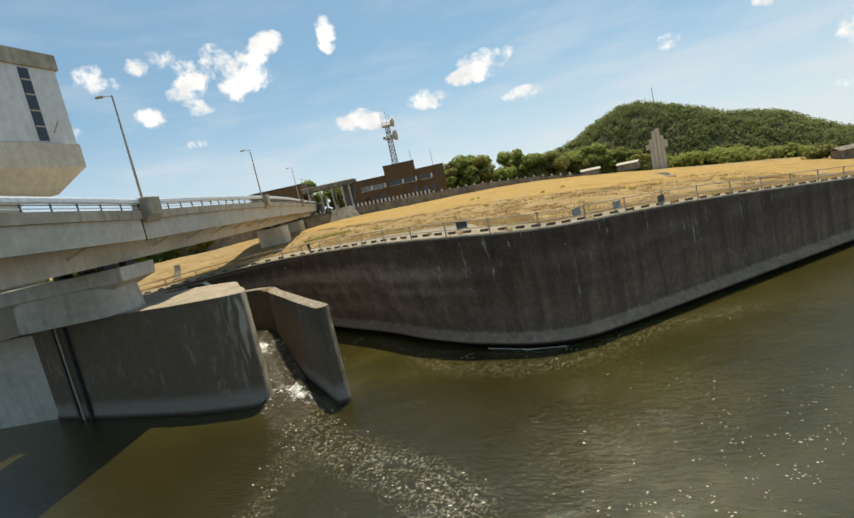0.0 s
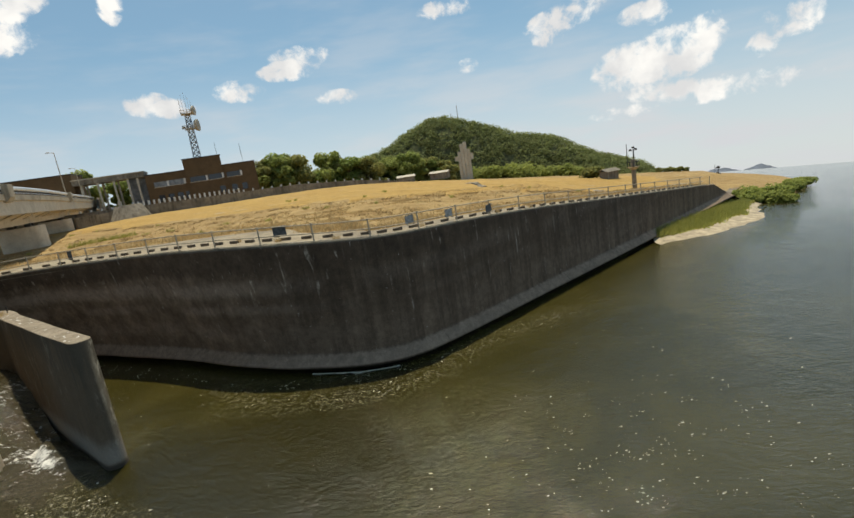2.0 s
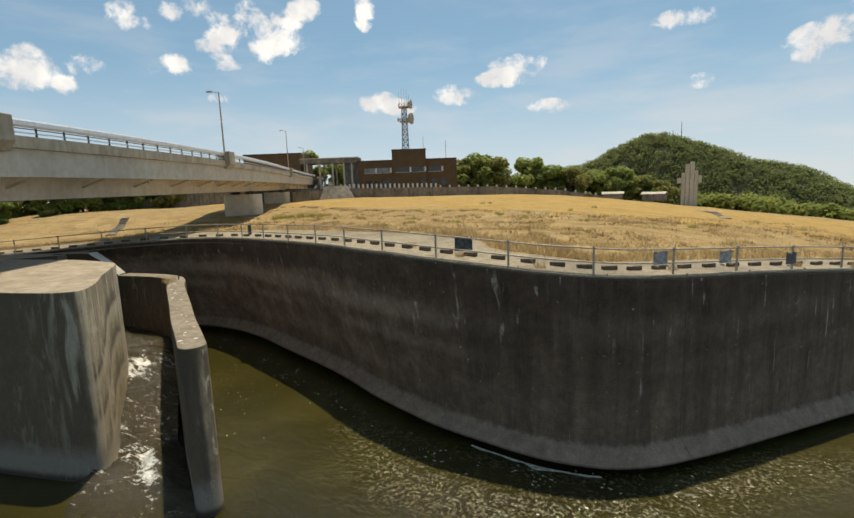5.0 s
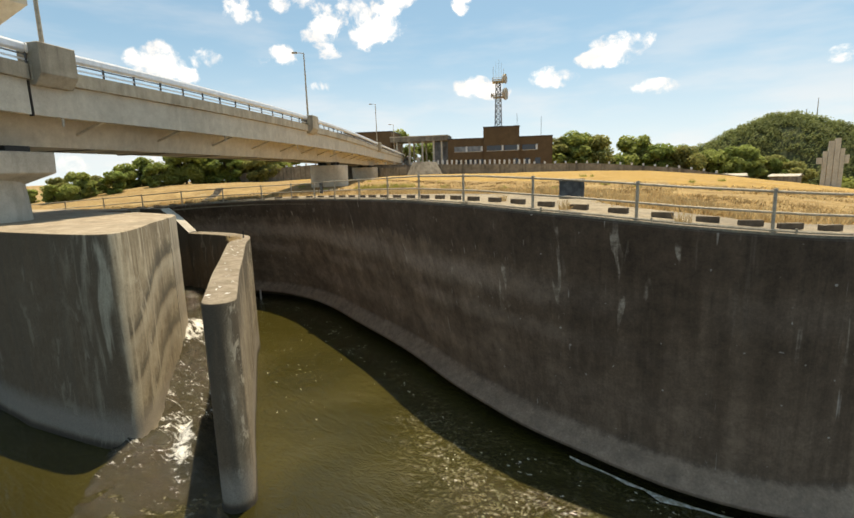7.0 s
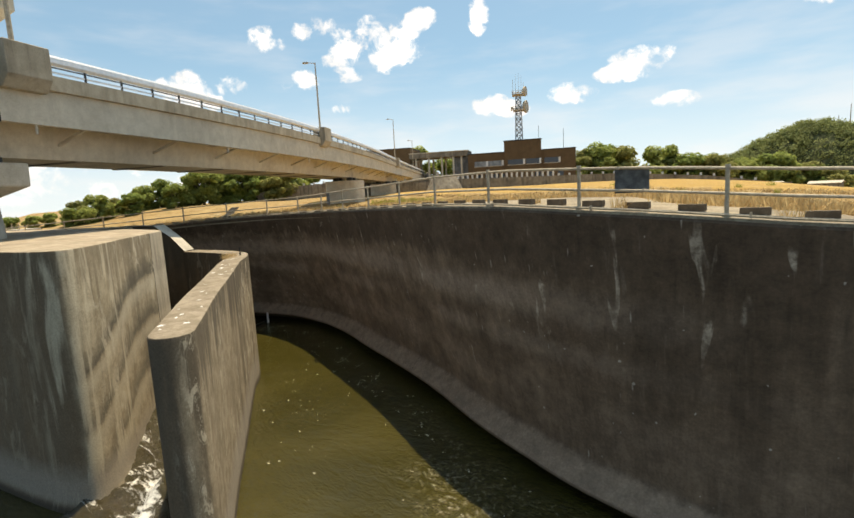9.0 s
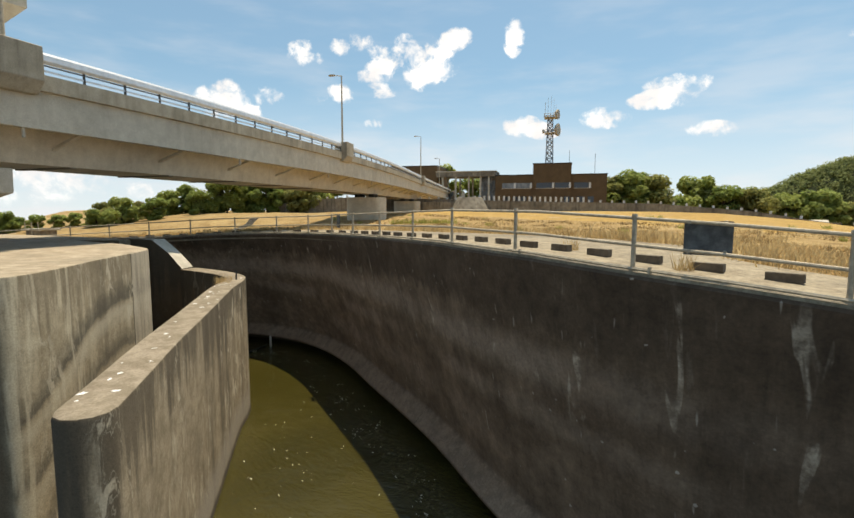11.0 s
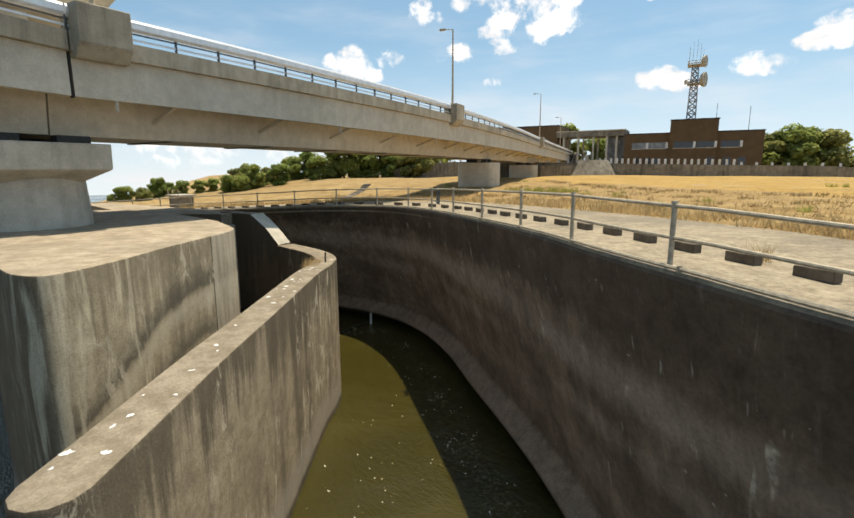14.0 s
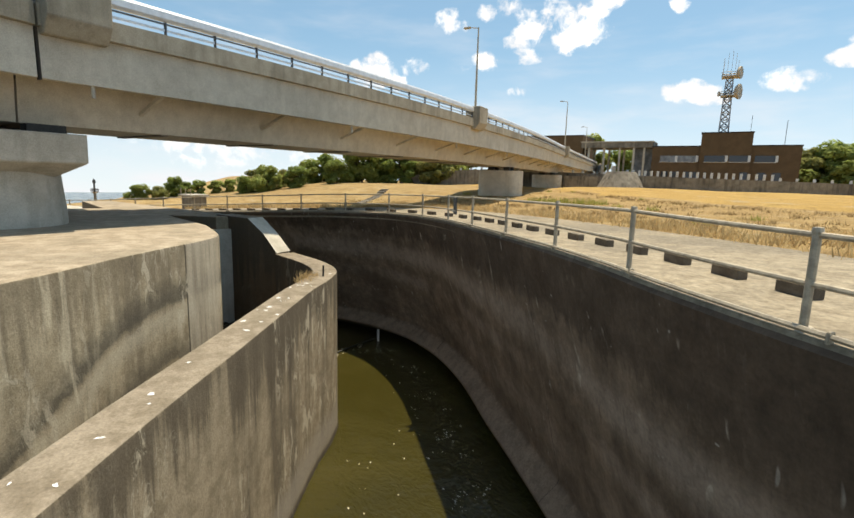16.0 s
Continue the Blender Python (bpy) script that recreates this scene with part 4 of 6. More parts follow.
def road_bridge():
    br = thing("road_bridge", "long pale concrete box-girder road bridge with bright metal guard rail", "bridge")
    cuts = [0, bridge_at(23.6), bridge_at(68.0), bridge_at(98), len(bridge_line) - 1]
    for a, b in zip(cuts, cuts[1:]):
        seg = bridge_line[a:b] + [bridge_line[b].lerp(bridge_line[b - 1], 0.14)]
        def up(z, share):
            return lambda p: z + lift(p, share)
        prof = [(0.22, up(14.0, 0.9)), (0.22, up(12.5, 0.7)), (0.52, up(12.5, 0.7)), (0.6, up(12.85, 0.7)), (2.25, up(12.95, 0.7)), (2.5, up(11.25, 0.1)), (6.5, up(11.25, 0.1)),
                (6.75, up(12.95, 0.7)), (8.4, up(12.85, 0.7)), (8.48, up(12.5, 0.7)), (8.78, up(12.5, 0.7)), (8.78, up(14.0, 0.9))]
        part("girder", sweep_bm(seg, prof, closed=True), CONC, br)
        part("deck_edge", sweep_bm(seg, [(0.0, up(14.66, 1)), (0.0, up(14.02, 0.9)), (0.04, up(14.004, 0.9)), (8.96, up(14.004, 0.9)), (9.0, up(14.02, 0.9)), (9.0, up(14.66, 1)), (8.7, up(14.66, 1)), (8.7, up(14.45, 1)), (0.32, up(14.45, 1)), (0.32, up(14.66, 1))], closed=True), CONC_EDGE, br, "stained concrete edge beam")
        for off in (0.16, 8.85):
            part("guard_rail", sweep_bm(seg, [(off - 0.07, up(15.14, 1)), (off - 0.13, up(15.24, 1)), (off - 0.13, up(15.46, 1)), (off - 0.07, up(15.56, 1)), (off + 0.07, up(15.56, 1)), (off + 0.13, up(15.46, 1)), (off + 0.13, up(15.24, 1)), (off + 0.07, up(15.14, 1))], closed=True), RAIL_WHITE, br, "bright broad metal top rail")
            part("mid_rail", sweep_bm(seg, [(off - 0.03, up(15.04, 1)), (off - 0.03, up(15.09, 1)), (off + 0.03, up(15.09, 1)), (off + 0.03, up(15.04, 1))], closed=True), RAIL_DARK, br, "dark thin rail below the top rail")
            part("low_rail", sweep_bm(seg, [(off - 0.03, up(14.82, 1)), (off - 0.03, up(14.89, 1)), (off + 0.03, up(14.89, 1)), (off + 0.03, up(14.82, 1))], closed=True), RAIL_WHITE, br)
        # slender raking struts below the cantilever
        for i in range(8, len(seg) - 6, 12):
            p, n = seg[i], normals_of(seg[i - 1:i + 2])[1]
            q0, q1 = p + n * 0.5, p + n * 2.42
            z = lift(p, 0.7)
            d = Vector((*q1, 11.95 + z)) - Vector((*q0, 12.62 + z))
            m = Matrix.Translation((*q0, 12.62 + z)) @ d.to_track_quat("Z", "Y").to_matrix().to_4x4()
            part("strut", box_bm((-0.08, -0.07, 0), (0.08, 0.07, d.length), 0.01, m), CONC, br)
        # low dark strips across the soffit
        for i in range(10, len(seg) - 10, 12):
            p, n = seg[i], normals_of(seg[i - 1:i + 2])[1]
            turn = math.degrees(math.atan2(n.y, n.x))
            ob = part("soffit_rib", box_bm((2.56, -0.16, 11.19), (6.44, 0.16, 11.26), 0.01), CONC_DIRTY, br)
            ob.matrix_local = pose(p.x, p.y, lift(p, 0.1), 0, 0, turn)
        for i in range(3, len(seg) - 8, 26):
            p, n = seg[i], normals_of(seg[i - 1:i + 2])[1]
            q = p + n * 0.34
            part("drain_pipe", tube_bm((q.x, q.y, 12.55 + lift(p, 0.7)), (q.x, q.y, 12.1 + lift(p, 0.7)), 0.06), CONC_PALE, br)
    i = bridge_at(23.6)
    p, n = bridge_line[i], bridge_nor[i]
    across = pose(p.x, p.y, lift(p, 0.4), 0, 0, math.degrees(math.atan2(n.y, n.x)))
    part("joint_gap", box_bm((0.19, -0.035, 12.45), (0.4, 0.035, 14.0), 0.0, across), JOINT, br, "dark open joint between the bridge girders")
    bm = bmesh.new()
    for z0, z1, w in ((12.85, 12.6, 0.07), (12.6, 12.45, 0.2), (12.45, 11.95, 0.24), (11.95, 11.75, 0.1), (11.75, 11.25, 0.06)):
        add_box(bm, (2.0 + 0.13 * (12.6 - z0), -w, z1), (2.6, w, z0), 0.02)
    part("joint_seal", bm, STEEL_DARK, br, "black rubber bellows hanging in the joint")
    post_me = None
    for i in range(3, len(bridge_line) - 3, 4):
        p, n = bridge_line[i], bridge_nor[i]
        turn = math.degrees(math.atan2(n.y, n.x))
        if post_me is None:
            ob = part("rail_post", box_bm((-0.05, -0.035, 0), (0.05, 0.035, 0.56), 0.01), RAIL_DARK, br)
            post_me = ob.data
        else:
            ob = new("rail_post", post_me)
            ob.parent = br
        q = p + n * 0.16
        ob.matrix_local = pose(q.x, q.y, 14.65 + lift(p), 0, 0, turn)
    for y in (24.4, 52.0, 92.5):
        i = bridge_at(y)
        p, n = bridge_line[i], bridge_nor[i]
        turn = math.degrees(math.atan2(n.y, n.x))
        bm = bmesh.new()
        prof = [(-0.5, 14.3), (-0.5, 15.62), (0.75, 15.62), (0.75, 13.8), (-0.1, 13.8)]
        w = 0.92
        rings = [[bm.verts.new((x, s * w, z)) for x, z in prof] for s in (-1, 1)]
        bm.faces.new(rings[0]); bm.faces.new(rings[1])
        for j in range(5):
            bm.faces.new((rings[0][j], rings[0][(j + 1) % 5], rings[1][(j + 1) % 5], rings[1][j]))
        bmesh.ops.bevel(bm, geom=bm.edges[:], offset=0.03, segments=1, affect="EDGES")
        ob = part("lamp_pedestal", bm, CONC_EDGE, br, "dark-stained concrete lamp pedestal")
        ob.matrix_local = pose(p.x, p.y, lift(p), 0, 0, turn)
    return br


def street_lamp(y, tall):
    i = bridge_at(y)
    p, n = bridge_line[i], bridge_nor[i]
    turn = math.degrees(math.atan2(n.y, n.x))
    q = p + n * 0.3
    lamp = thing("street_lamp", "slim grey street lamp with a short arm on the bridge pedestal", "street lamp", (q.x, q.y, 15.62 + lift(p)), turn, "lamps along the bridge")
    part("base_plate", box_bm((-0.2, -0.2, 0), (0.2, 0.2, 0.05), 0.01), STEEL, lamp)
    part("pole", tube_bm((0, 0, 0.04), (0, 0, tall), 0.1, 0.055, 12), STEEL, lamp, smooth=True)
    part("arm", tube_bm((0, 0, tall - 0.05), (0.75, 0, tall + 0.06), 0.04, 0.035, 8), STEEL, lamp, smooth=True)
    bm = bmesh.new()
    add_box(bm, (0.65, -0.14, tall - 0.02), (1.3, 0.14, tall + 0.14), 0.06)
    part("lantern", bm, STEEL, lamp, "grey lamp head")


def bridge_column():
    i = bridge_at(23.2)
    p, n = bridge_line[i], bridge_nor[i]
    turn = math.degrees(math.atan2(n.y, n.x))
    col = thing("bridge_column", "broad round-ended concrete bridge column with hammerhead cap on the pier", "column", (p.x, p.y, 0), turn)
    out = []
    for s, x0 in ((1, 6.6), (-1, 1.2)):
        for j in range(13):
            a = math.radians(-90 + 180 * j / 12)
            out.append(Vector((x0 + 2.6 + s * math.cos(a) * 1.75, s * math.sin(a) * 1.95)))
    part("shaft", prism_bm(out, H - 0.1, 10.15, 0.12, 2.0), CONC_PALE, col, smooth=True)
    bm = bmesh.new()
    rings = [[bm.verts.new((x, y, z)) for x, y in ((x0, -w), (x1, -w), (x1, w), (x0, w))] for x0, x1, w, z in
             ((3.4, 8.9, 1.0, 9.35), (1.25, 11.0, 2.05, 10.2), (1.2, 11.0, 2.05, 11.2))]
    bm.faces.new(rings[0]); bm.faces.new(rings[-1])
    for a, b in zip(rings, rings[1:]):
        for j in range(4):
            bm.faces.new((a[j], a[(j + 1) % 4], b[(j + 1) % 4], b[j]))
    bmesh.ops.bevel(bm, geom=bm.edges[:], offset=0.04, segments=1, affect="EDGES")
    part("cap", bm, CONC_PALE, col, "pale concrete hammerhead cap")
    for y0, y1 in ((-1.9, -0.7), (0.5, 1.7)):
        part("bearing", box_bm((2.5, y0, 11.18), (3.1, y1, 11.56), 0.02), STEEL_DARK, col, "long black bridge bearing")
        part("bearing", box_bm((5.9, y0, 11.18), (6.5, y1, 11.56), 0.02), STEEL_DARK, col, "long black bridge bearing")


def far_column(y, foot, label):
    i = bridge_at(y)
    n = bridge_nor[i]
    turn = math.degrees(math.atan2(n.y, n.x))
    q = bridge_line[i]
    col = thing("bridge_column", label, "column", (q.x, q.y, 0), turn)
    out = []
    for s, x0 in ((1, 5.0), (-1, 2.1)):
        for j in range(9):
            a = math.radians(-90 + 180 * j / 8)
            out.append(Vector((x0 + s * math.cos(a) * 1.2, s * math.sin(a) * 1.9)))
    part("shaft", prism_bm(out, foot, 11.1), CONC, col, smooth=True)
    for x in (2.6, 4.5):
        for y in (-0.9, 0.9):
            part("bearing", box_bm((x - 0.35, y - 0.3, 11.05), (x + 0.35, y + 0.3, 11.55), 0.02), STEEL_DARK, col, "dark steel bearing")


def abutment():
    i = len(bridge_line) - 1
    p, n = bridge_line[i], bridge_nor[i]
    turn = math.degrees(math.atan2(n.y, n.x))
    ab = thing("abutment", "concrete bridge abutment with sloping wing wall in the bank", "abutment", (p.x, p.y, 0), turn)
    part("seat", box_bm((-0.5, -1.0, 3), (9.5, 2.5, 14.9), 0.05), CONC, ab)
    bm = bmesh.new()
    rings = [[bm.verts.new((x, y, z)) for y, z in ((-3.0, 3.0), (-3.0, 12.5), (0.5, 15.4), (14, 12.0), (14, 3.0))] for x in (-1.2, -0.6)]
    bm.faces.new(rings[0]); bm.faces.new(rings[1])
    for j in range(5):
        bm.faces.new((rings[0][j], rings[0][(j + 1) % 5], rings[1][(j + 1) % 5], rings[1][j]))
    part("wing_wall", bm, CONC_DIRTY, ab)
    bm = bmesh.new()
    rings = [[bm.verts.new((x, y, z)) for x, z in ((-1.2, 3.0), (-1.2, 12.6), (-16, 8.6), (-16, 3.0))] for y in (-2, 2)]
    bm.faces.new(rings[0]); bm.faces.new(rings[1])
    for j in range(4):
        bm.faces.new((rings[0][j], rings[0][(j + 1) % 4], rings[1][(j + 1) % 4], rings[1][j]))
    part("slope_paving", bm, CONC_DIRTY, ab, "weathered concrete slope paving")


def pitched_slope():
    ps = thing("bank_slope", "grey stone-pitched slope and low wall beside the bridge end", "slope")
    part("face_wall", box_bm((0, -0.5, 7.2), (7.6, 0.5, 11.0), 0.04, pose(-59.6, 95.6, 0, 0, 0, 36)), CONC_DIRTY, ps)
    part("end_post", box_bm((-0.35, -0.35, 7.2), (0.35, 0.35, 12.9), 0.04, pose(-53.0, 100.4, 0, 0, 0, 36)), CONC_PALE, ps, "pale upright end post")
    verts, faces = [], []
    n, m = 14, 6
    for j in range(m + 1):
        for i in range(n + 1):
            a = radians(-118 + 150 * i / n)
            f = j / m
            r = 5.2 - 2.6 * f
            x, y = -52.4 + math.cos(a) * r, 101.6 + math.sin(a) * r
            verts.append((x + 0.1 * noise.noise((i * 1.7, j * 2.3, 0)), y, 7.3 + 4.6 * f + 0.12 * noise.noise((i * 1.3, j * 1.9, 4))))
    for j in range(m):
        for i in range(n):
            a = j * (n + 1) + i
            faces.append((a, a + 1, a + n + 2, a + n + 1))
    faces.append(tuple(range(m * (n + 1), (m + 1) * (n + 1))))
    raw_mesh("stone_pitching", verts, faces, CONC_DIRTY, ps)


road_bridge()
pitched_slope()
street_lamp(24.4, 7.8)
street_lamp(52.0, 6.3)
street_lamp(92.5, 7.4)
street_lamp(121, 6.6)
bridge_column()
far_column(68.0, 6.5, "squat round-ended concrete bridge column standing in dry grass")
far_column(95.5, 6.5, "squat concrete bridge column beside the retaining wall")
abutment()


def control_house():
    ho = thing("control_house", "white rendered control house on a cantilevered concrete slab above the gates", "building", (-29.6, 27.4, 0.0), 7)
    bm = bmesh.new()
    low = [(-7.5, -11.0), (-1.8, -11.0), (-1.8, -1.8), (-7.5, -1.8)]
    high = [(-9.5, -13.0), (0.0, -13.0), (0.0, 0.0), (-9.5, 0.0)]
    r0 = [bm.verts.new((x, y, 18.3)) for x, y in low]
    r1 = [bm.verts.new((x, y, 20.3)) for x, y in high]
    r2 = [bm.verts.new((x, y, 22.3)) for x, y in high]
    bm.faces.new(r0); bm.faces.new(r2)
    for a, b in ((r0, r1), (r1, r2)):
        for j in range(4):
            bm.faces.new((a[j], a[(j + 1) % 4], b[(j + 1) % 4], b[j]))
    part("slab", bm, CONC, ho, "stained concrete base slab with tapered underside")
    part("stem", box_bm((-7.0, -10.0, 7.6), (-2.6, -4.6, 18.4), 0.05), CONC, ho)
    part("wall", box_bm((-9.3, -12.8, 22.31), (-0.12, -0.12, 28.6), 0.03), WHITE, ho)
    part("roof", box_bm((-9.6, -13.1, 28.6), (0.1, 0.1, 29.9), 0.05), CONC_EDGE, ho, "weathered concrete roof edge")
    w = part("window", box_bm((-0.14, -3.3, 22.5), (-0.06, -2.5, 28.4)), GLASS, ho, "tall narrow dark window strip")
    for z in (23.6, 24.9, 26.2, 27.4):
        part("glazing_bar", box_bm((-0.07, -3.3, z), (-0.02, -2.5, z + 0.12)), STEEL, w)
    part("lamp_bracket", tube_bm((-0.1, -1.9, 23.2), (0.7, -1.9, 24.0), 0.06), STEEL, ho)


control_house()

# ---------- brick operations building ----------
B_RIGHT, B_IN = Vector((0.904, 0.427)), Vector((-0.427, 0.904))
B_TURN = math.degrees(math.atan2(B_RIGHT.y, B_RIGHT.x))
B_AT = (-59.6, 151.0)


def brick_building():
    b = thing("brick_building", "low dark brown brick office building with flat roofs above the bank", "building", (*B_AT, 0), B_TURN)
    part("main_block", box_bm((-15, 0, 5), (16, 14, 19.3), 0.05), BRICK, b)
    part("roof_coping", box_bm((-15.15, -0.15, 19.3), (16.15, 14.1, 19.55), 0.03), STEEL_DARK, b)
    part("tower_block", box_bm((-4.2, -0.5, 5), (6.4, 9, 22.4), 0.05), BRICK, b)
    part("tower_coping", box_bm((-4.35, -0.65, 22.4), (6.55, 9.1, 22.65), 0.03), STEEL_DARK, b)
    part("side_block", box_bm((-51, 2, 5), (-33, 16, 22.6), 0.05), BRICK, b)
    part("side_coping", box_bm((-51.1, 1.9, 22.6), (-32.9, 16.1, 22.85), 0.03), STEEL_DARK, b)
    part("canopy", box_bm((-33, 0.2, 19.2), (-14.9, 10, 20.6), 0.05), CONC_DIRTY, b, "grey flat canopy roof")
    part("canopy_edge", box_bm((-33.1, -0.1, 20.6), (-14.8, 10.1, 20.85), 0.03), CONC_PALE, b)
    for u in (-31, -27, -23, -19.5, -17):
        for v in (0.6, 8):
            part("column", box_bm((u - 0.25, v, 5), (u + 0.25, v + 0.5, 19.2), 0.02), CONC_PALE, b)
    part("lobby_wall", box_bm((-20, 5, 5), (-15, 6, 19.2)), GLASS_PALE, b, "glazed entrance lobby")
    wins = [(-13, -9.6, 0), (-9.2, -5.0, 0), (-3.2, 1.2, 1), (2.0, 5.8, 1), (7.2, 11.2, 2)]
    for u0, u1, kind in wins:
        y0 = -0.5 if -4.2 < u0 < 6 else 0.0
        w = part("window", box_bm((u0, y0 - 0.06, 15.6), (u1, y0 + 0.02, 17.1)), GLASS_PALE if kind == 0 else GLASS, b)
        part("window_sill", box_bm((u0 - 0.1, y0 - 0.16, 15.45), (u1 + 0.1, y0 + 0.02, 15.6)), CONC_PALE, w)
        part("window_frame", box_bm((u1, y0 - 0.1, 15.6), (u1 + 0.55, y0 + 0.02, 17.1)), WHITE, w)
    for u in (-12.5, -10, -7.5, -5.2, 4.5, 8, 11):
        part("low_window", box_bm((u, -0.56 if -4.2 < u < 6 else -0.06, 11.2), (u + 1.6, 0.02, 13.2)), GLASS, b)
    part("roof_aerial", tube_bm((13, 5, 19.4), (13, 5, 25.5), 0.06), STEEL_DARK, b)
    part("roof_aerial", tube_bm((5.8, 3, 22.5), (5.8, 3, 26.5), 0.05), STEEL_DARK, b)


def radio_tower():
    at = Vector(B_AT) + B_RIGHT * 0.2 + B_IN * 3
    tw = thing("radio_tower", "steel lattice radio tower with dishes and aerials on the roof", "tower", (at.x, at.y, 22.6), B_TURN)
    w0, w1, top = 1.0, 0.7, 12.6
    for sx, sy in ((-1, -1), (1, -1), (1, 1), (-1, 1)):
        part("leg", tube_bm((sx * w0, sy * w0, 0), (sx * w1, sy * w1, top), 0.16, 0.14, 8), MAST_GREY, tw)
    n = 8
    for j in range(n):
        z0, z1 = top * j / n, top * (j + 1) / n
        a, c = w0 + (w1 - w0) * j / n, w0 + (w1 - w0) * (j + 1) / n
        cs = ((-1, -1), (1, -1), (1, 1), (-1, 1))
        bm = bmesh.new()
        for q in range(4):
            p0, p1 = cs[q], cs[(q + 1) % 4]
            add_tube(bm, (p0[0] * a, p0[1] * a, z0), (p1[0] * c, p1[1] * c, z1), 0.08, sides=6)
            add_tube(bm, (p1[0] * a, p1[1] * a, z0), (p0[0] * c, p0[1] * c, z1), 0.08, sides=6)
            add_tube(bm, (p0[0] * c, p0[1] * c, z1), (p1[0] * c, p1[1] * c, z1), 0.08, sides=6)
        part("bracing", bm, MAST_GREY, tw)
    for z, r in ((8.6, 1.5), (13.0, 1.7)):
        pl = part("platform", box_bm((-r, -r, z), (r, r, z + 0.3), 0.03), STEEL, tw, "grey service platform")
        bm = bmesh.new()
        for s in (-1, 1):
            for h in (0.6, 1.1):
                add_tube(bm, (-r, s * r, z + h), (r, s * r, z + h), 0.06, sides=6)
                add_tube(bm, (s * r, -r, z + h), (s * r, r, z + h), 0.06, sides=6)
            for u in (-1, 0, 1):
                add_tube(bm, (u * r, s * r, z), (u * r, s * r, z + 1.1), 0.06, sides=6)
        part("guard", bm, STEEL, pl)
    for u, v, h in ((-1.7, -1.5, 4.2), (-0.8, -1.7, 5.4), (0.2, -1.6, 5.9), (1.1, -1.5, 5.0), (1.8, 0.5, 3.8), (-1.8, 1.0, 4.6)):
        part("aerial", tube_bm((u * 0.85, v * 0.85, 13.2), (u * 0.85, v * 0.85, 13.2 + h), 0.05, 0.03, 6), STEEL, tw)
    for u, z, r in ((2.0, 9.5, 1.75), (1.9, 13.8, 1.4), (-1.9, 9.2, 0.6)):
        bm = bmesh.new()
        d = Vector((0.95 if u > 0 else -0.9, -0.3, 0)).normalized()
        q = d.to_track_quat("Z", "Y").to_matrix().to_4x4()
        prof = [(0.0, -0.45), (0.5, -0.40), (0.8, -0.26), (1.0, 0.0), (1.0, 0.25)]
        seg = 20
        rings = []
        for rr, zz in prof[1:]:
            rings.append([bm.verts.new((rr * r * math.cos(k * math.tau / seg), rr * r * math.sin(k * math.tau / seg), zz * r)) for k in range(seg)])
        for a, c in zip(rings, rings[1:]):
            for k in range(seg):
                bm.faces.new((a[k], a[(k + 1) % seg], c[(k + 1) % seg], c[k]))
        bm.faces.new(rings[0])
        bm.faces.new(rings[-1])
        bmesh.ops.transform(bm, matrix=Matrix.Translation((u, -1.2, z)) @ q, verts=bm.verts[:])
        dish = part("dish", bm, STEEL, tw, "round microwave dish")
        part("dish_arm", tube_bm((u * 0.3, -0.6, z), (u, -1.2, z), 0.1), MAST_GREY, dish)


brick_building()
radio_tower()


def retaining_wall():
    line = smooth_line([Vector(p) for p in ((-84, 76), (-76, 83), (-70, 90.5), (-66, 98), (-49, 103.5), (-33, 108.5), (-20, 112), (-8, 115), (6, 118))], 1.0)
    rw = thing("retaining_wall", "low grey stone retaining wall topped with white bollards", "wall")
    def crown(p):
        return float(np.interp(p.x, (-84, -76, -70, -66, -49, -20, -6, 3.5), (10.2, 11.5, 12.1, 11.8, 11.3, 10.6, 9.3, 7.6)))
    part("wall_body", sweep_bm(line, [(-0.3, lambda p: land_z(p.x, p.y) - 1.0), (-0.3, crown), (0.3, crown), (0.3, lambda p: land_z(p.x, p.y) - 1.0)], closed=True), CONC_DIRTY, rw)
    made = {}
    for i in range(8, len(line) - 4):
        p = line[i]
        tall = -52 < p.x < -31
        if not tall and i % 2:
            continue
        if tall not in made:
            ob = part("bollard", box_bm((-0.17, -0.14, -0.02), (0.17, 0.14, 0.9 if tall else 0.45), 0.03), WHITE, rw, "white painted bollard")
            made[tall] = ob.data
        else:
            ob = new("bollard", made[tall])
            ob.parent = rw
        ob.matrix_local = pose(p.x, p.y, crown(p), 0, 0, 15)


retaining_wall()

# ---------- railing, kerb blocks, signs ----------
def stations(step, at_x):
    """Points on the wall line at an even step, one of them at a plan x."""
    dense = smooth_line([Vector(p) for p in WALL_LINE], 0.05)
    i = min(range(len(dense)), key=lambda j: abs(dense[j].x - at_x))
    every = round(step / 0.05)
    return dense[i % every::every]


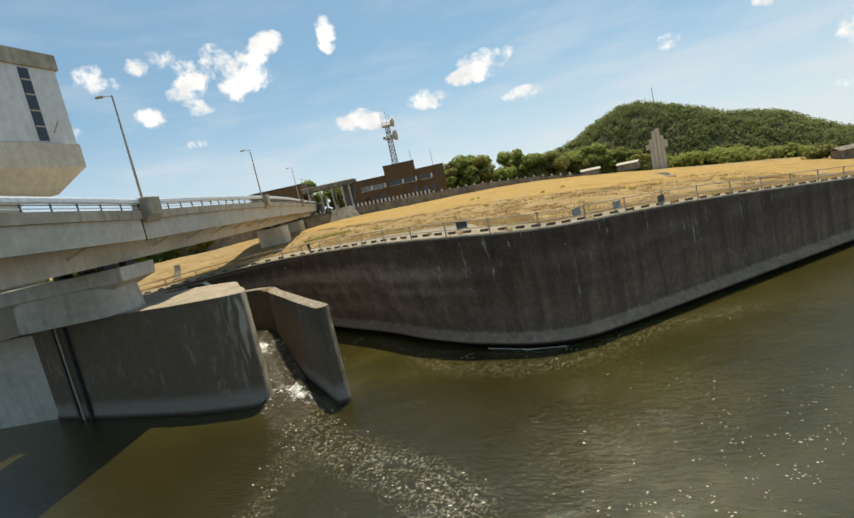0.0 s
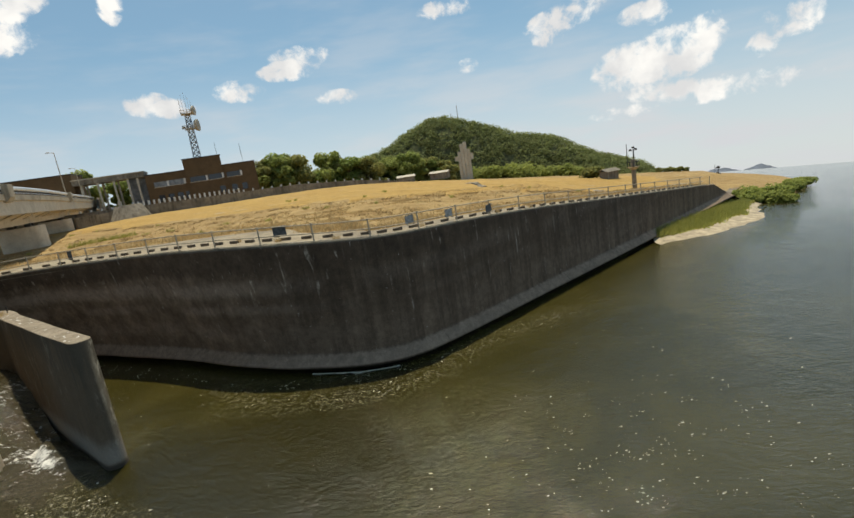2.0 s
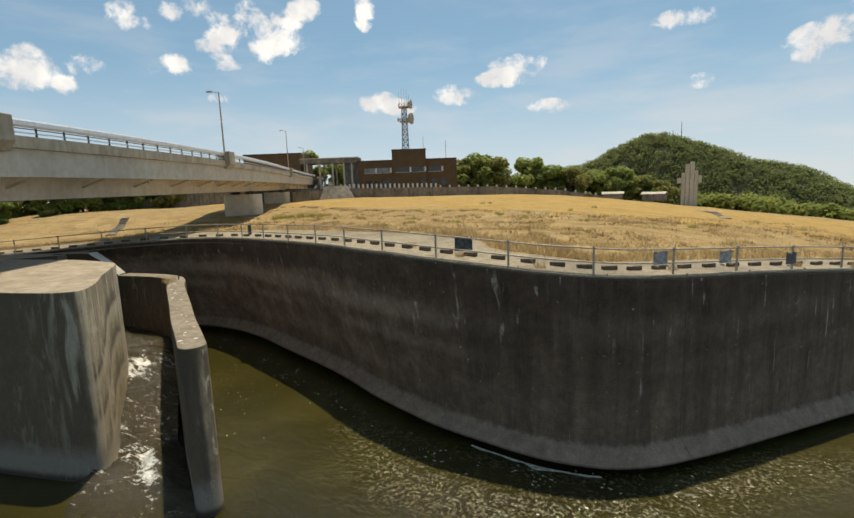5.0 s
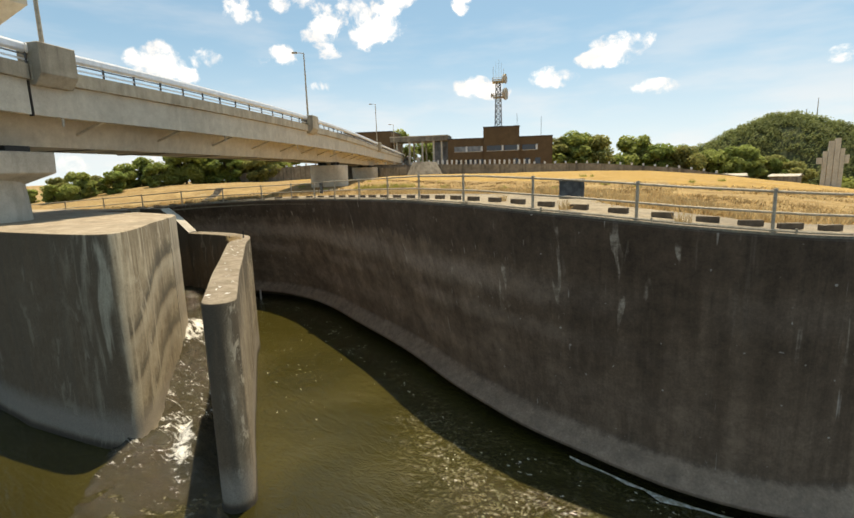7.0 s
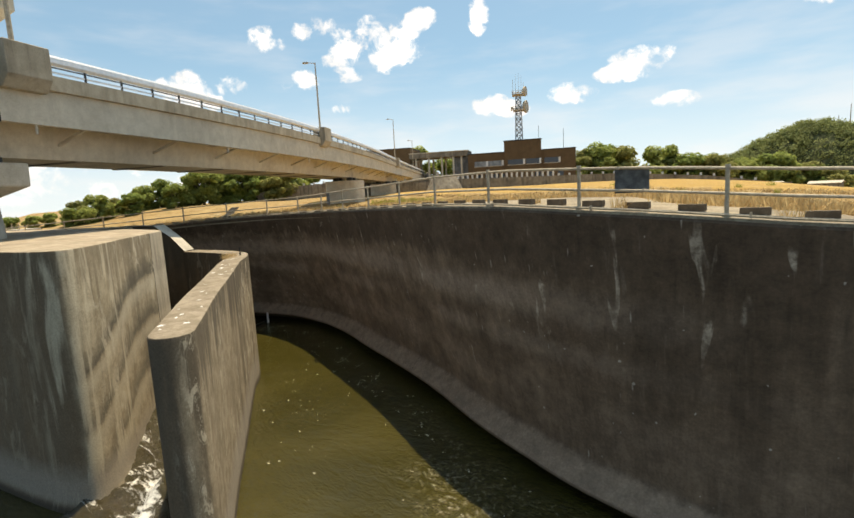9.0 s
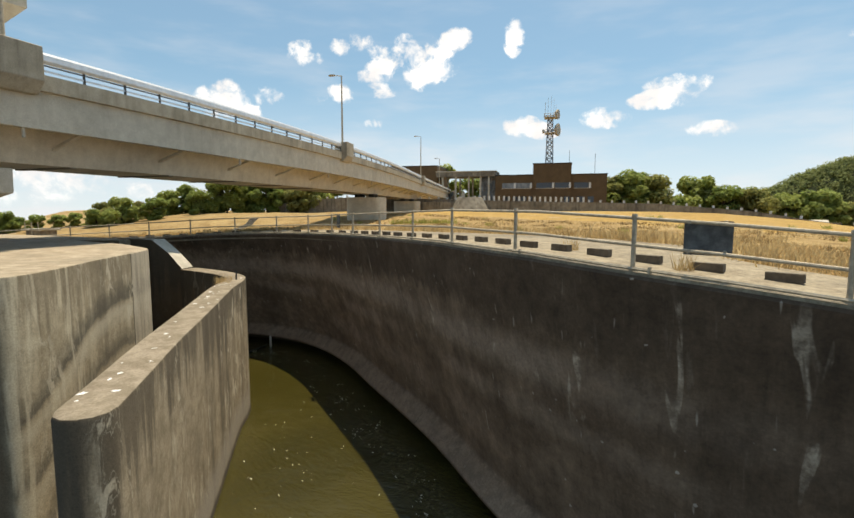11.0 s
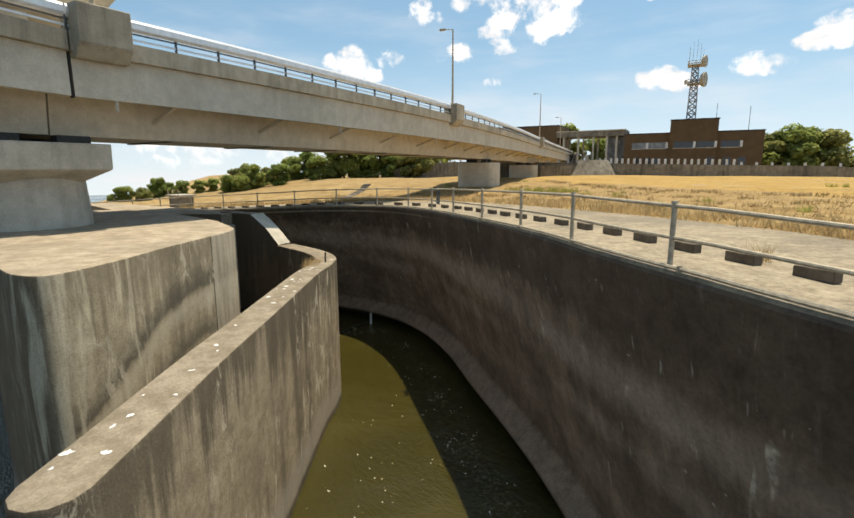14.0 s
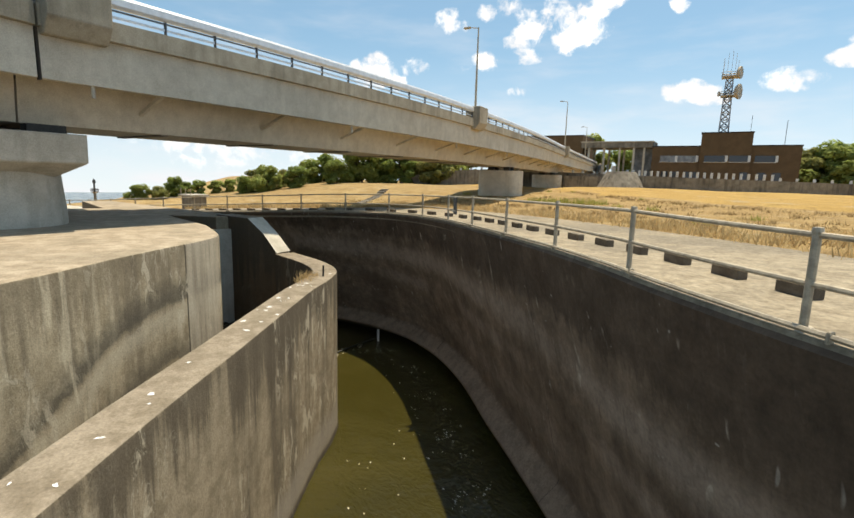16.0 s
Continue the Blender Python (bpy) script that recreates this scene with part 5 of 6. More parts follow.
def railing():
    rail = thing("railing", "galvanised two-bar pipe railing along the wall edge", "railing")
    line = stations(3.35, -1.72)
    fine = wall_line
    r = 0.034
    for h in (0.5, 1.03):
        bm = bmesh.new()
        nor = normals_of(fine)
        rings = []
        for p, n in list(zip(fine, nor))[:-40]:
            q = p + n * 0.3
            rings.append([bm.verts.new((q.x + n.x * r * math.cos(a), q.y + n.y * r * math.cos(a), top_of(p) + 0.06 + h + r * math.sin(a))) for a in [k * math.tau / 8 for k in range(8)]])
        for a, b in zip(rings, rings[1:]):
            for k in range(8):
                bm.faces.new((a[k], a[(k + 1) % 8], b[(k + 1) % 8], b[k]))
        part("rail", bm, STEEL, rail, smooth=True)
    bm = bmesh.new()
    nor = normals_of(fine)
    rings = []
    for p, n in list(zip(fine, nor))[:-40]:
        q = p + n * 0.07
        rings.append([bm.verts.new((q.x + n.x * 0.034 * math.cos(a), q.y + n.y * 0.034 * math.cos(a), top_of(p) + 0.125 + 0.034 * math.sin(a))) for a in [k * math.tau / 6 for k in range(6)]])
    for a, b in zip(rings, rings[1:]):
        for k in range(6):
            bm.faces.new((a[k], a[(k + 1) % 6], b[(k + 1) % 6], b[k]))
    part("cable_conduit", bm, STEEL, rail, "thin pipe along the wall edge")
    me = clamp = None
    nl = normals_of(line)
    for p, n in list(zip(line, nl))[4:-5]:
        q = p + n * 0.3
        if me is None:
            bm = bmesh.new()
            add_tube(bm, (0, 0, -0.03), (0, 0, 1.06), 0.045, sides=10)
            add_tube(bm, (0, 0, 1.06), (0, 0, 1.11), 0.06, 0.05, 10)
            add_tube(bm, (0, 0, 0.0), (0, 0, 0.03), 0.09, sides=10)
            ob = part("post", bm, STEEL, rail)
            me = ob.data
        else:
            ob = new("post", me)
            ob.parent = rail
        ob.matrix_local = pose(q.x, q.y, top_of(p) + 0.06)
        c = p + n * 0.07 + Vector((n.y, -n.x)) * 0.45
        if clamp is None:
            ob = part("pipe_clamp", box_bm((-0.045, -0.022, -0.08), (0.045, 0.022, 0.05), 0.01), STEEL, rail)
            clamp = ob.data
        else:
            ob = new("pipe_clamp", clamp)
            ob.parent = rail
        ob.matrix_local = pose(c.x, c.y, top_of(p) + 0.125, 0, 0, math.degrees(math.atan2(n.y, n.x)))


def kerb_blocks():
    line = stations(1.45, -4.5)
    nor = normals_of(line)
    first = None
    rng = random.Random(8)
    for p, n in list(zip(line, nor))[6:-10]:
        q = p + n * (2.0 + rng.uniform(-0.03, 0.03))
        turn = math.degrees(math.atan2(-n.x, n.y)) + rng.uniform(-2, 2)
        z = top_of(p) + 0.012
        m = pose(q.x, q.y, z, 0, 0, turn)
        if first is None:
            bm = box_bm((-0.31, -0.1, 0), (0.31, 0.1, 0.18), 0.01)
            first = link_mesh("kerb_block", bm, BLOCK)
            first.matrix_world = m
            tagged(first, "black-stained concrete kerb block on the walkway", "kerb block", "kerb blocks along the walkway")
        else:
            copy_thing(first, m)


def sign_board(x, y, z, turn, w, h, mat, label):
    s = thing("sign_board", label, "sign", (x, y, z), turn)
    part("board", box_bm((-w / 2, -0.015, 1.05 - h), (w / 2, 0.015, 1.05), 0.006), mat, s)
    for u in (-w * 0.36, w * 0.36):
        for v in (0.5, 1.03):
            part("clip", box_bm((u - 0.025, -0.17, v - 0.03), (u + 0.025, 0.02, v + 0.03), 0.006), STEEL, s)


railing()
kerb_blocks()
sign_board(2.85, 29.98, 8.33, 2, 0.78, 0.62, SIGN, "grey weathered back of a sign board on the railing")
sign_board(-15.4, 36.75, 8.25, -25, 0.55, 0.7, SIGN, "dark grey sign box on the railing")
sign_board(10.4, 31.15, 7.7, 38, 0.62, 0.5, SIGN_PALE, "pale faded sign board on the railing")
sign_board(12.8, 33.2, 7.5, 42, 0.62, 0.5, SIGN_PALE, "pale faded sign board on the railing")
sign_board(15.6, 36.0, 7.1, 44, 0.6, 0.5, SIGN, "grey weathered sign board on the railing")


# ---------- plants ----------
def leaf_cloud(rng, centres, count, size, flat=0.75):
    """Random small leaf cards filling several lobes."""
    verts, faces = [], []
    for (cx, cy, cz, r) in centres:
        for _ in range(count):
            d = Vector((rng.gauss(0, 1), rng.gauss(0, 1), rng.gauss(0, 1))).normalized()
            rr = r * (0.55 + 0.5 * rng.random() ** 0.5)
            c = Vector((cx + d.x * rr, cy + d.y * rr, cz + d.z * rr * flat))
            nrm = (d + Vector((rng.gauss(0, .6), rng.gauss(0, .6), rng.gauss(0, .6) + 0.9))).normalized()
            a = nrm.orthogonal().normalized()
            b = nrm.cross(a)
            s = size * rng.uniform(0.5, 1.3)
            k = len(verts)
            a, b = a * s, b * s * 0.7
            verts += [c - a, c + b * 0.8, c + a, c - b]
            faces.append((k, k + 1, k + 2, k + 3))
    return verts, faces


def tree_proto(seed, tall, wide, mat, size, cards):
    rng = random.Random(seed)
    t = thing("tree", "full green shade tree with a dense uneven crown", "tree")
    bm = bmesh.new()
    add_tube(bm, (0, 0, -0.5), (0.1, 0, tall * 0.45), 0.28, 0.17, 8)
    lobes = []
    for i in range(24):
        a = rng.uniform(0, math.tau)
        r = wide * rng.uniform(0.05, 0.40)
        z = tall * rng.uniform(0.22, 0.84)
        x, y = math.cos(a) * r * (1.2 - z / tall * 0.5), math.sin(a) * r * (1.2 - z / tall * 0.5)
        lobes.append((x, y, z, wide * rng.uniform(0.09, 0.19)))
        add_tube(bm, (0.05, 0, tall * rng.uniform(0.22, 0.42)), (x, y, z), 0.11, 0.04, 6)
    for i in range(6):
        a = rng.uniform(0, math.tau)
        r = wide * rng.uniform(0.12, 0.36)
        lobes.append((math.cos(a) * r, math.sin(a) * r, tall * rng.uniform(0.06, 0.22), wide * rng.uniform(0.10, 0.17)))
    part("trunk", bm, BARK, t)
    v, f = leaf_cloud(rng, lobes, cards, size)
    crown = raw_mesh("crown", v, f, mat, t)
    return t


def trees():
    rng = random.Random(21)
    protos = [tree_proto(i, 10.0, 10.5, (LEAF, LEAF, LEAF_OLIVE)[i], 0.4, 210) for i in range(3)]
    used = [False] * 3

    def plant(x, y, z, s, kind=None, grp="trees behind the bank"):
        k = rng.randrange(3) if kind is None else kind
        m = pose(x, y, z, 0, 0, rng.uniform(0, 360)) @ Matrix.Diagonal((s * rng.uniform(0.9, 1.15), s * rng.uniform(0.9, 1.15), s, 1))
        if not used[k]:
            used[k] = True
            protos[k].matrix_world = m
            tagged(protos[k], group=grp)
        else:
            sc = m.to_scale()
            ob = copy_thing(protos[k], Matrix.LocRotScale(m.to_translation(), m.to_quaternion(), None))
            ob.scale = sc
            tagged(ob, group=grp)
    # behind the brick building, up to the hill foot
    for i in range(20):
        f = i / 19
        x, y = -50.5 + 66 * f + rng.uniform(-1.5, 1.5), 178 + 26 * f + rng.uniform(-4, 6)
        tallest = 22.0 - 9.5 * f - (4.0 if 0.2 < f < 0.3 else 0)
        base = 8.5 - 6.5 * f
        plant(x, y, base, max(0.6, (tallest - base) / 9.3 * rng.uniform(0.74, 1.06)), kind=rng.choice((0, 1, 1, 2)))
    # row on the far left bank
    for i in range(26):
        f = (i + rng.uniform(-0.25, 0.25)) / 25
        a = Vector((-93, 30)).lerp(Vector((-71, 80)), f)
        out = (a - Vector((2, 22))).normalized()
        a = a + out * rng.uniform(8, 20)
        top = 8.0 + 8.2 * smooth01(f * 1.05) + rng.uniform(-1.1, 1.0)
        base = bank_z(a.x, a.y) - 0.3
        plant(a.x, a.y, base, max(0.3, (top - base) / 9.0), kind=rng.choice((0, 1, 1, 2)), grp="trees on the far bank")
    # beside the bridge end, above the deck
    plant(-104, 160, 12, 1.35, 0)
    plant(-97, 168, 10, 1.2, 1)


def hill():
    ridge = ((-89, 16), (-69, 22), (-44, 29), (-30, 38), (-9, 48), (10, 54), (26, 53.5), (40, 48.5), (60, 41), (80, 34), (105, 22.5), (130, 17), (154, 11), (170, 1), (188, -10), (222, -23), (250, -34))
    xs, zs = [p[0] for p in ridge], [p[1] for p in ridge]
    verts, faces = [], []
    nx, ny = 60, 24
    for j in range(ny + 1):
        for i in range(nx + 1):
            x = -115 + 370 * i / nx
            crest = float(np.interp(x, xs, zs))
            t = j / ny
            base = -46 - 0.05 * max(0, x)
            z = base + (crest - 2 - base) * math.sin(t * math.pi) ** 0.8
            verts.append((x, 540 + 130 * t, z + 2.0 * noise.noise((x * 0.03, t * 6, 1))))
    for j in range(ny):
        for i in range(nx):
            a = j * (nx + 1) + i
            faces.append((a, a + 1, a + nx + 2, a + nx + 1))
    ob = raw_mesh("hill", verts, faces, SHADED_UNDERGROWTH, smooth=True)
    tagged(ob, "rounded hill densely covered in green bush", "hill", kind="structure")
    rng = random.Random(5)
    vs, fs = [], []
    for _ in range(2600):
        x = rng.uniform(-110, 250)
        t = rng.uniform(0.0, 0.62)
        crest = float(np.interp(x, xs, zs))
        base = -46 - 0.05 * max(0, x)
        z = base + (crest - 2 - base) * math.sin(t * math.pi) ** 0.8
        r = rng.uniform(2.6, 5.6)
        v, f = leaf_cloud(rng, [(x, 540 + 130 * t, z + r * 0.5, r)], 46, 0.95, 0.85)
        k = len(vs)
        vs += v
        fs += [tuple(i + k for i in q) for q in f]
    ob = raw_mesh("bush_cover", vs, fs, LEAF_HILL)
    tagged(ob, "dense green bush covering the hill", "bush", kind="stuff")
    mast = thing("hill_mast", "slender grey mast on the hilltop", "mast", (41, 605, 50))
    part("pole", tube_bm((0, 0, 0), (0, 0, 17), 0.5, 0.25, 8), STEEL, mast)
    part("pole", tube_bm((-8, 0, 0), (-8, 0, 8), 0.4, 0.25, 8), STEEL, mast)


def grass_stuff():
    rng = np.random.default_rng(7)
    line = wall_np
    # tufts in the strip behind the walkway
    n = 90000
    idx = rng.integers(60, len(line) - 20, n)
    start = np.array([deck_width(p) + 0.1 for p in wall_line])[idx]
    off = start + rng.random(n) ** 1.5 * 24
    base = line[idx] + wall_nor[idx] * off[:, None] + rng.normal(0, 0.25, (n, 2))
    keep = []
    for i in range(n):
        keep.append(noise.noise((base[i, 0] * 0.35, base[i, 1] * 0.35, 5)) + 0.5 * noise.noise((base[i, 0] * 1.7, base[i, 1] * 1.7, 2)) > -0.40 + 0.55 * min(1.0, (off[i] - start[i]) / 5))
    base = base[np.array(keep)]
    off = (off - start + 6.9)[np.array(keep)]
    n = len(base)
    z = np.array([bank_z(x, y) for x, y in base])
    tall = rng.uniform(0.12, 0.46, n) * np.clip(1.15 - (off - 7) * 0.09, 0.5, 1.15)
    ang = rng.random(n) * math.tau
    wid = rng.uniform(0.012, 0.035, n) * (1 + (off - 6) * 0.05)
    lean = rng.normal(0, 0.16, (n, 2))
    v = np.zeros((n, 3, 3))
    v[:, 0, 0], v[:, 0, 1], v[:, 0, 2] = base[:, 0] - np.cos(ang) * wid, base[:, 1] - np.sin(ang) * wid, z - 0.03
    v[:, 1, 0], v[:, 1, 1], v[:, 1, 2] = base[:, 0] + np.cos(ang) * wid, base[:, 1] + np.sin(ang) * wid, z - 0.03
    v[:, 2, :2] = base + lean
    v[:, 2, 2] = z + tall
    f = np.arange(3 * n).reshape(n, 3)
    ob = raw_mesh("dry_grass", v.reshape(-1, 3).tolist(), f.tolist(), BLADE)
    tagged(ob, "tall dry straw-coloured grass beside the walkway", "grass", kind="stuff")


trees()
hill()
grass_stuff()

# ---------- rushing water and foam ----------
def cascade():
    line = [Vector(p) for p in ((-24.0, 30.2, 2.9), (-20.5, 30.0, 2.75), (-17.6, 29.35, 2.6), (-15.6, 28.0, 2.2), (-13.8, 26.4, 1.2), (-12.2, 25.0, 0.65), (-10.8, 23.8, 0.4), (-9.3, 22.7, 0.22), (-7.6, 21.4, 0.06), (-5.5, 19.8, -0.05))]
    verts, faces = [], []
    n, m = 190, 34
    crest_a, crest_b = Vector((-9.4, 24.0)), Vector((-6.7, 22.15))
    run = (crest_b - crest_a).normalized()

    def beside(q):
        """Distance along and across the standing wave at the divider's tip."""
        d = q - crest_a
        return d.dot(run), d.x * run.y - d.y * run.x
    for i in range(n + 1):
        f = i / n * (len(line) - 1)
        k = min(int(f), len(line) - 2)
        p = line[k].lerp(line[k + 1], f - k)
        d = (line[k + 1] - line[k]).to_2d().normalized()
        nn = Vector((-d.y, d.x))
        half = 1.75 if f < 6 else 1.75 + (f - 6) * 0.5
        for j in range(m + 1):
            u = j / m * 2 - 1
            q = p.to_2d() + nn * (u * half)
            rough = 0.28 * noise.noise((q.x * 1.3, q.y * 1.3, p.z)) + 0.14 * noise.noise((q.x * 3.7, q.y * 3.7, 4)) + 0.07 * noise.noise((q.x * 9, q.y * 9, 9))
            fade = smooth01((1 - abs(u)) * 3) if f > 6 else 1.0
            z = p.z + rough * (0.8 if f < 7.5 else 0.45) * (1 if f < 6 else fade)
            u1, v1 = beside(q)
            if -0.8 < u1 < 4.0:
                z += 0.55 * math.exp(-(v1 / 0.5) ** 2) * smooth01((u1 + 0.8) / 1.4) * smooth01((4.0 - u1) / 1.6)
            verts.append((q.x, q.y, z - (0.25 * (1 - fade) if f > 6 else 0)))
    for i in range(n):
        for j in range(m):
            a = i * (m + 1) + j
            faces.append((a, a + 1, a + m + 2, a + m + 1))
    ob = raw_mesh("cascade", verts, faces, CASCADE, smooth=True)
    layer = ob.data.attributes.new("froth", "FLOAT", "POINT")
    values = []
    for i in range(n + 1):
        f = i / n * (len(line) - 1)
        for j in range(m + 1):
            u = j / m * 2 - 1
            v = math.exp(-((f - 2.9) / 0.55) ** 2) * (0.9 if u < 0.2 else 0.5) + 0.5 * math.exp(-((f - 6.3) / 1.5) ** 2) * (0.75 + 0.25 * math.cos(u * 2)) + 0.3 * math.exp(-((f - 4.3) / 0.8) ** 2)
            p = verts[len(values)]
            u1, v1 = beside(Vector((p[0], p[1])))
            if -0.5 < u1 < 4.2:
                v += 0.6 * math.exp(-((v1 - 0.45) / 0.4) ** 2) - 0.5 * math.exp(-((v1 + 0.5) / 0.45) ** 2)
            values.append(max(0.0, v) * (1 if f < 8 else max(0.0, 9 - f)))
    layer.data.foreach_set("value", values)
    return tagged(ob, "white foaming water rushing down the chute between pier and divider wall", "water", kind="stuff")


def cascade_mat(k):
    tag = k.n.new("ShaderNodeAttribute")
    tag.attribute_name = "froth"
    turned = k.n.new("ShaderNodeMapping")
    k.link(k.place, turned.inputs["Vector"])
    turned.inputs["Rotation"].default_value = (0, 0, radians(-40))
    turned.inputs["Scale"].default_value = (0.45, 1.6, 1.0)
    n = k.noise(turned.outputs[0], 2.2, 7.0, 0.68, 1.2)
    f = k.noise(k.place, 11.0, 6.0, 0.7)
    body = k.math("ADD", n, k.math("MULTIPLY", k.math("SUBTRACT", f, 0.5), 0.35))
    white = k.step(k.math("ADD", body, k.math("MULTIPLY", tag.outputs["Fac"], 0.34)), 0.68, 0.90)
    col = k.mix(white, (0.045, 0.036, 0.016), (0.80, 0.78, 0.72))
    finish(k, col, k.math("ADD", 0.12, k.math("MULTIPLY", white, 0.5)), k.bump(k.math("ADD", n, k.math("MULTIPLY", f, 0.5)), 0.8, 0.14))


CASCADE = material("foaming_water", cascade_mat)


def foam_flecks():
    rng = random.Random(12)
    verts, faces = [], []

    def fleck(x, y, r, z=0.012):
        k = len(verts)
        a0, stretch, turn = rng.uniform(0, 6), rng.uniform(1.0, 2.6), rng.uniform(-0.5, 0.5)
        sides = 6
        for i in range(sides):
            a = a0 + i * math.tau / sides
            u, v = math.cos(a) * r * stretch * rng.uniform(0.6, 1.3), math.sin(a) * r * rng.uniform(0.5, 1.2)
            verts.append((x + u * math.cos(turn) - v * math.sin(turn), y + u * math.sin(turn) + v * math.cos(turn), z))
        faces.append(tuple(range(k, k + sides)))

    def along(points, count, spread, size):
        line = smooth_line([Vector(p) for p in points], 0.3)
        made = 0
        while made < count:
            p = rng.choice(line)
            x, y = p.x + rng.gauss(0, spread), p.y + rng.gauss(0, spread)
            if land_distance(x, y) > -0.7 + 1.1:
                continue
            if noise.noise((x * 0.9, y * 0.9, 2)) + 0.5 * noise.noise((x * 2.7, y * 2.7, 7)) < rng.uniform(-0.1, 0.5):
                continue
            fleck(x, y, size * rng.uniform(0.4, 1.4) ** 2)
            made += 1

    along(((-8.5, 22.0), (-6.0, 20.0), (-3.7, 18.2), (0.1, 16.2), (3.5, 15.0), (6.6, 12.8)), 200, 0.9, 0.028)
    along(((-7.5, 20.5), (-4.5, 16.5), (-3.0, 13.4), (-2.0, 10.0)), 80, 0.7, 0.026)
    along(((-3.5, 29.5), (0.4, 26.4), (4.5, 26.2), (8.5, 26.8), (11.5, 29.0), (15.0, 32.4), (20.0, 35.0)), 110, 0.8, 0.02)
    along(((-6.5, 32.0), (-3.0, 30.4), (1.0, 29.0), (5.0, 28.4), (9.0, 29.0)), 110, 0.35, 0.024)
    along(((-22.0, 38.5), (-15.0, 36.0), (-10.0, 33.5), (-5.0, 31.6)), 300, 0.6, 0.018)
    along(((-14.5, 33.0), (-11.0, 30.0), (-7.0, 27.0)), 70, 1.0, 0.018)
    # these two white scatters stand in for sun glints on the ripples
    along(((14, 12), (20, 20), (26, 28)), 260, 5.0, 0.016)
    along(((13, 9), (17, 14), (22, 20)), 760, 2.6, 0.016)
    along(((-22.6, 32.9), (-24.0, 35.0), (-25.2, 37.6)), 150, 0.14, 0.03)
    ob = raw_mesh("foam_flecks", verts, faces, FOAM)
    tagged(ob, "scattered pale foam flecks drifting on the river, with painted sun glints", "foam", kind="stuff")
    # lip of foam where the current strikes the wall
    line = [p for p in wall_line if 2.5 < p.x < 8.6]
    bm = bmesh.new()
    rows = []
    for i, (p, n) in enumerate(zip(line, normals_of(line))):
        w = 0.02 + 0.5 * max(0.0, noise.noise((i * 0.55, 0, 0)) + 0.12) * math.sin(math.pi * i / (len(line) - 1))
        o = set_back(p) - 0.42
        rows.append([bm.verts.new((*(p + n * (o - 0.12)), 0.03)), bm.verts.new((*(p + n * (o - 0.14 - w * 0.5)), 0.05)), bm.verts.new((*(p + n * (o - 0.16 - w)), 0.014))])
    for a, b in zip(rows, rows[1:]):
        for j in range(2):
            bm.faces.new((a[j], a[j + 1], b[j + 1], b[j]))
    ob = link_mesh("foam_lip", bm, FOAM, smooth=True)
    tagged(ob, "white foam lip where the current strikes the wall", "foam", kind="stuff")


cascade()
foam_flecks()


# ---------- far things ----------
def monument():
    m = thing("stepped_tower", "stepped grey concrete slab tower in front of the hill", "tower", (21.6, 181.8, 0), 0)
    for x0, x1, top in ((-3.4, -2.2, 10.6), (-2.2, -1.2, 12.2), (-1.2, 0.0, 14.8), (0.0, 1.2, 15.4), (1.2, 2.2, 12.8), (2.2, 3.2, 11.2)):
        part("slab", box_bm((x0, -1.0 + 0.15 * abs(x0), 9.0 if x0 < -3 or x1 > 3 else 1.5), (x1 - 0.06, 1.4, top), 0.04), CONC, m)


def gauge_tower(x, y, z, s=1.0):
    g = thing("gauge_tower", "round concrete gauging tower with platform and floodlights", "tower", (x, y, z))
    part("shaft", tube_bm((0, 0, -1.5), (0, 0, 4.3 * s), 0.5 * s, 0.46 * s, 16), CONC_DIRTY, g, smooth=True)
    pl = part("platform", tube_bm((0, 0, 4.3 * s), (0, 0, 4.9 * s), 0.6 * s, 1.3 * s, 16), CONC_EDGE, g)
    bm = bmesh.new()
    for i in range(10):
        a = i * math.tau / 10
        b = (i + 1) * math.tau / 10
        p, q = (math.cos(a) * 1.22 * s, math.sin(a) * 1.22 * s), (math.cos(b) * 1.22 * s, math.sin(b) * 1.22 * s)
        add_tube(bm, (*p, 4.9 * s), (*p, 6.0 * s), 0.05, sides=6)
        add_tube(bm, (*p, 5.95 * s), (*q, 5.95 * s), 0.05, sides=6)
    part("guard_rail", bm, STEEL_DARK, pl)
    part("hut", box_bm((-0.45 * s, -0.45 * s, 4.9 * s), (0.35 * s, 0.4 * s, 6.5 * s), 0.04), CONC_DIRTY, g)
    part("lamp_pole", tube_bm((0.2 * s, 0, 6.7 * s), (0.2 * s, 0, 8.6 * s), 0.13, 0.1), STEEL_DARK, g)
    for u, w in ((-0.45, 8.4), (0.7, 8.5), (0.2, 8.9)):
        part("floodlight", box_bm((u * s - 0.22, -0.2, w * s - 0.15), (u * s + 0.22, 0.2, w * s + 0.18), 0.06), STEEL_DARK, g)
    part("aerial", tube_bm((-1.2 * s, 0, 5.0 * s), (-1.2 * s, 0, 9.8 * s), 0.06), STEEL_DARK, g)


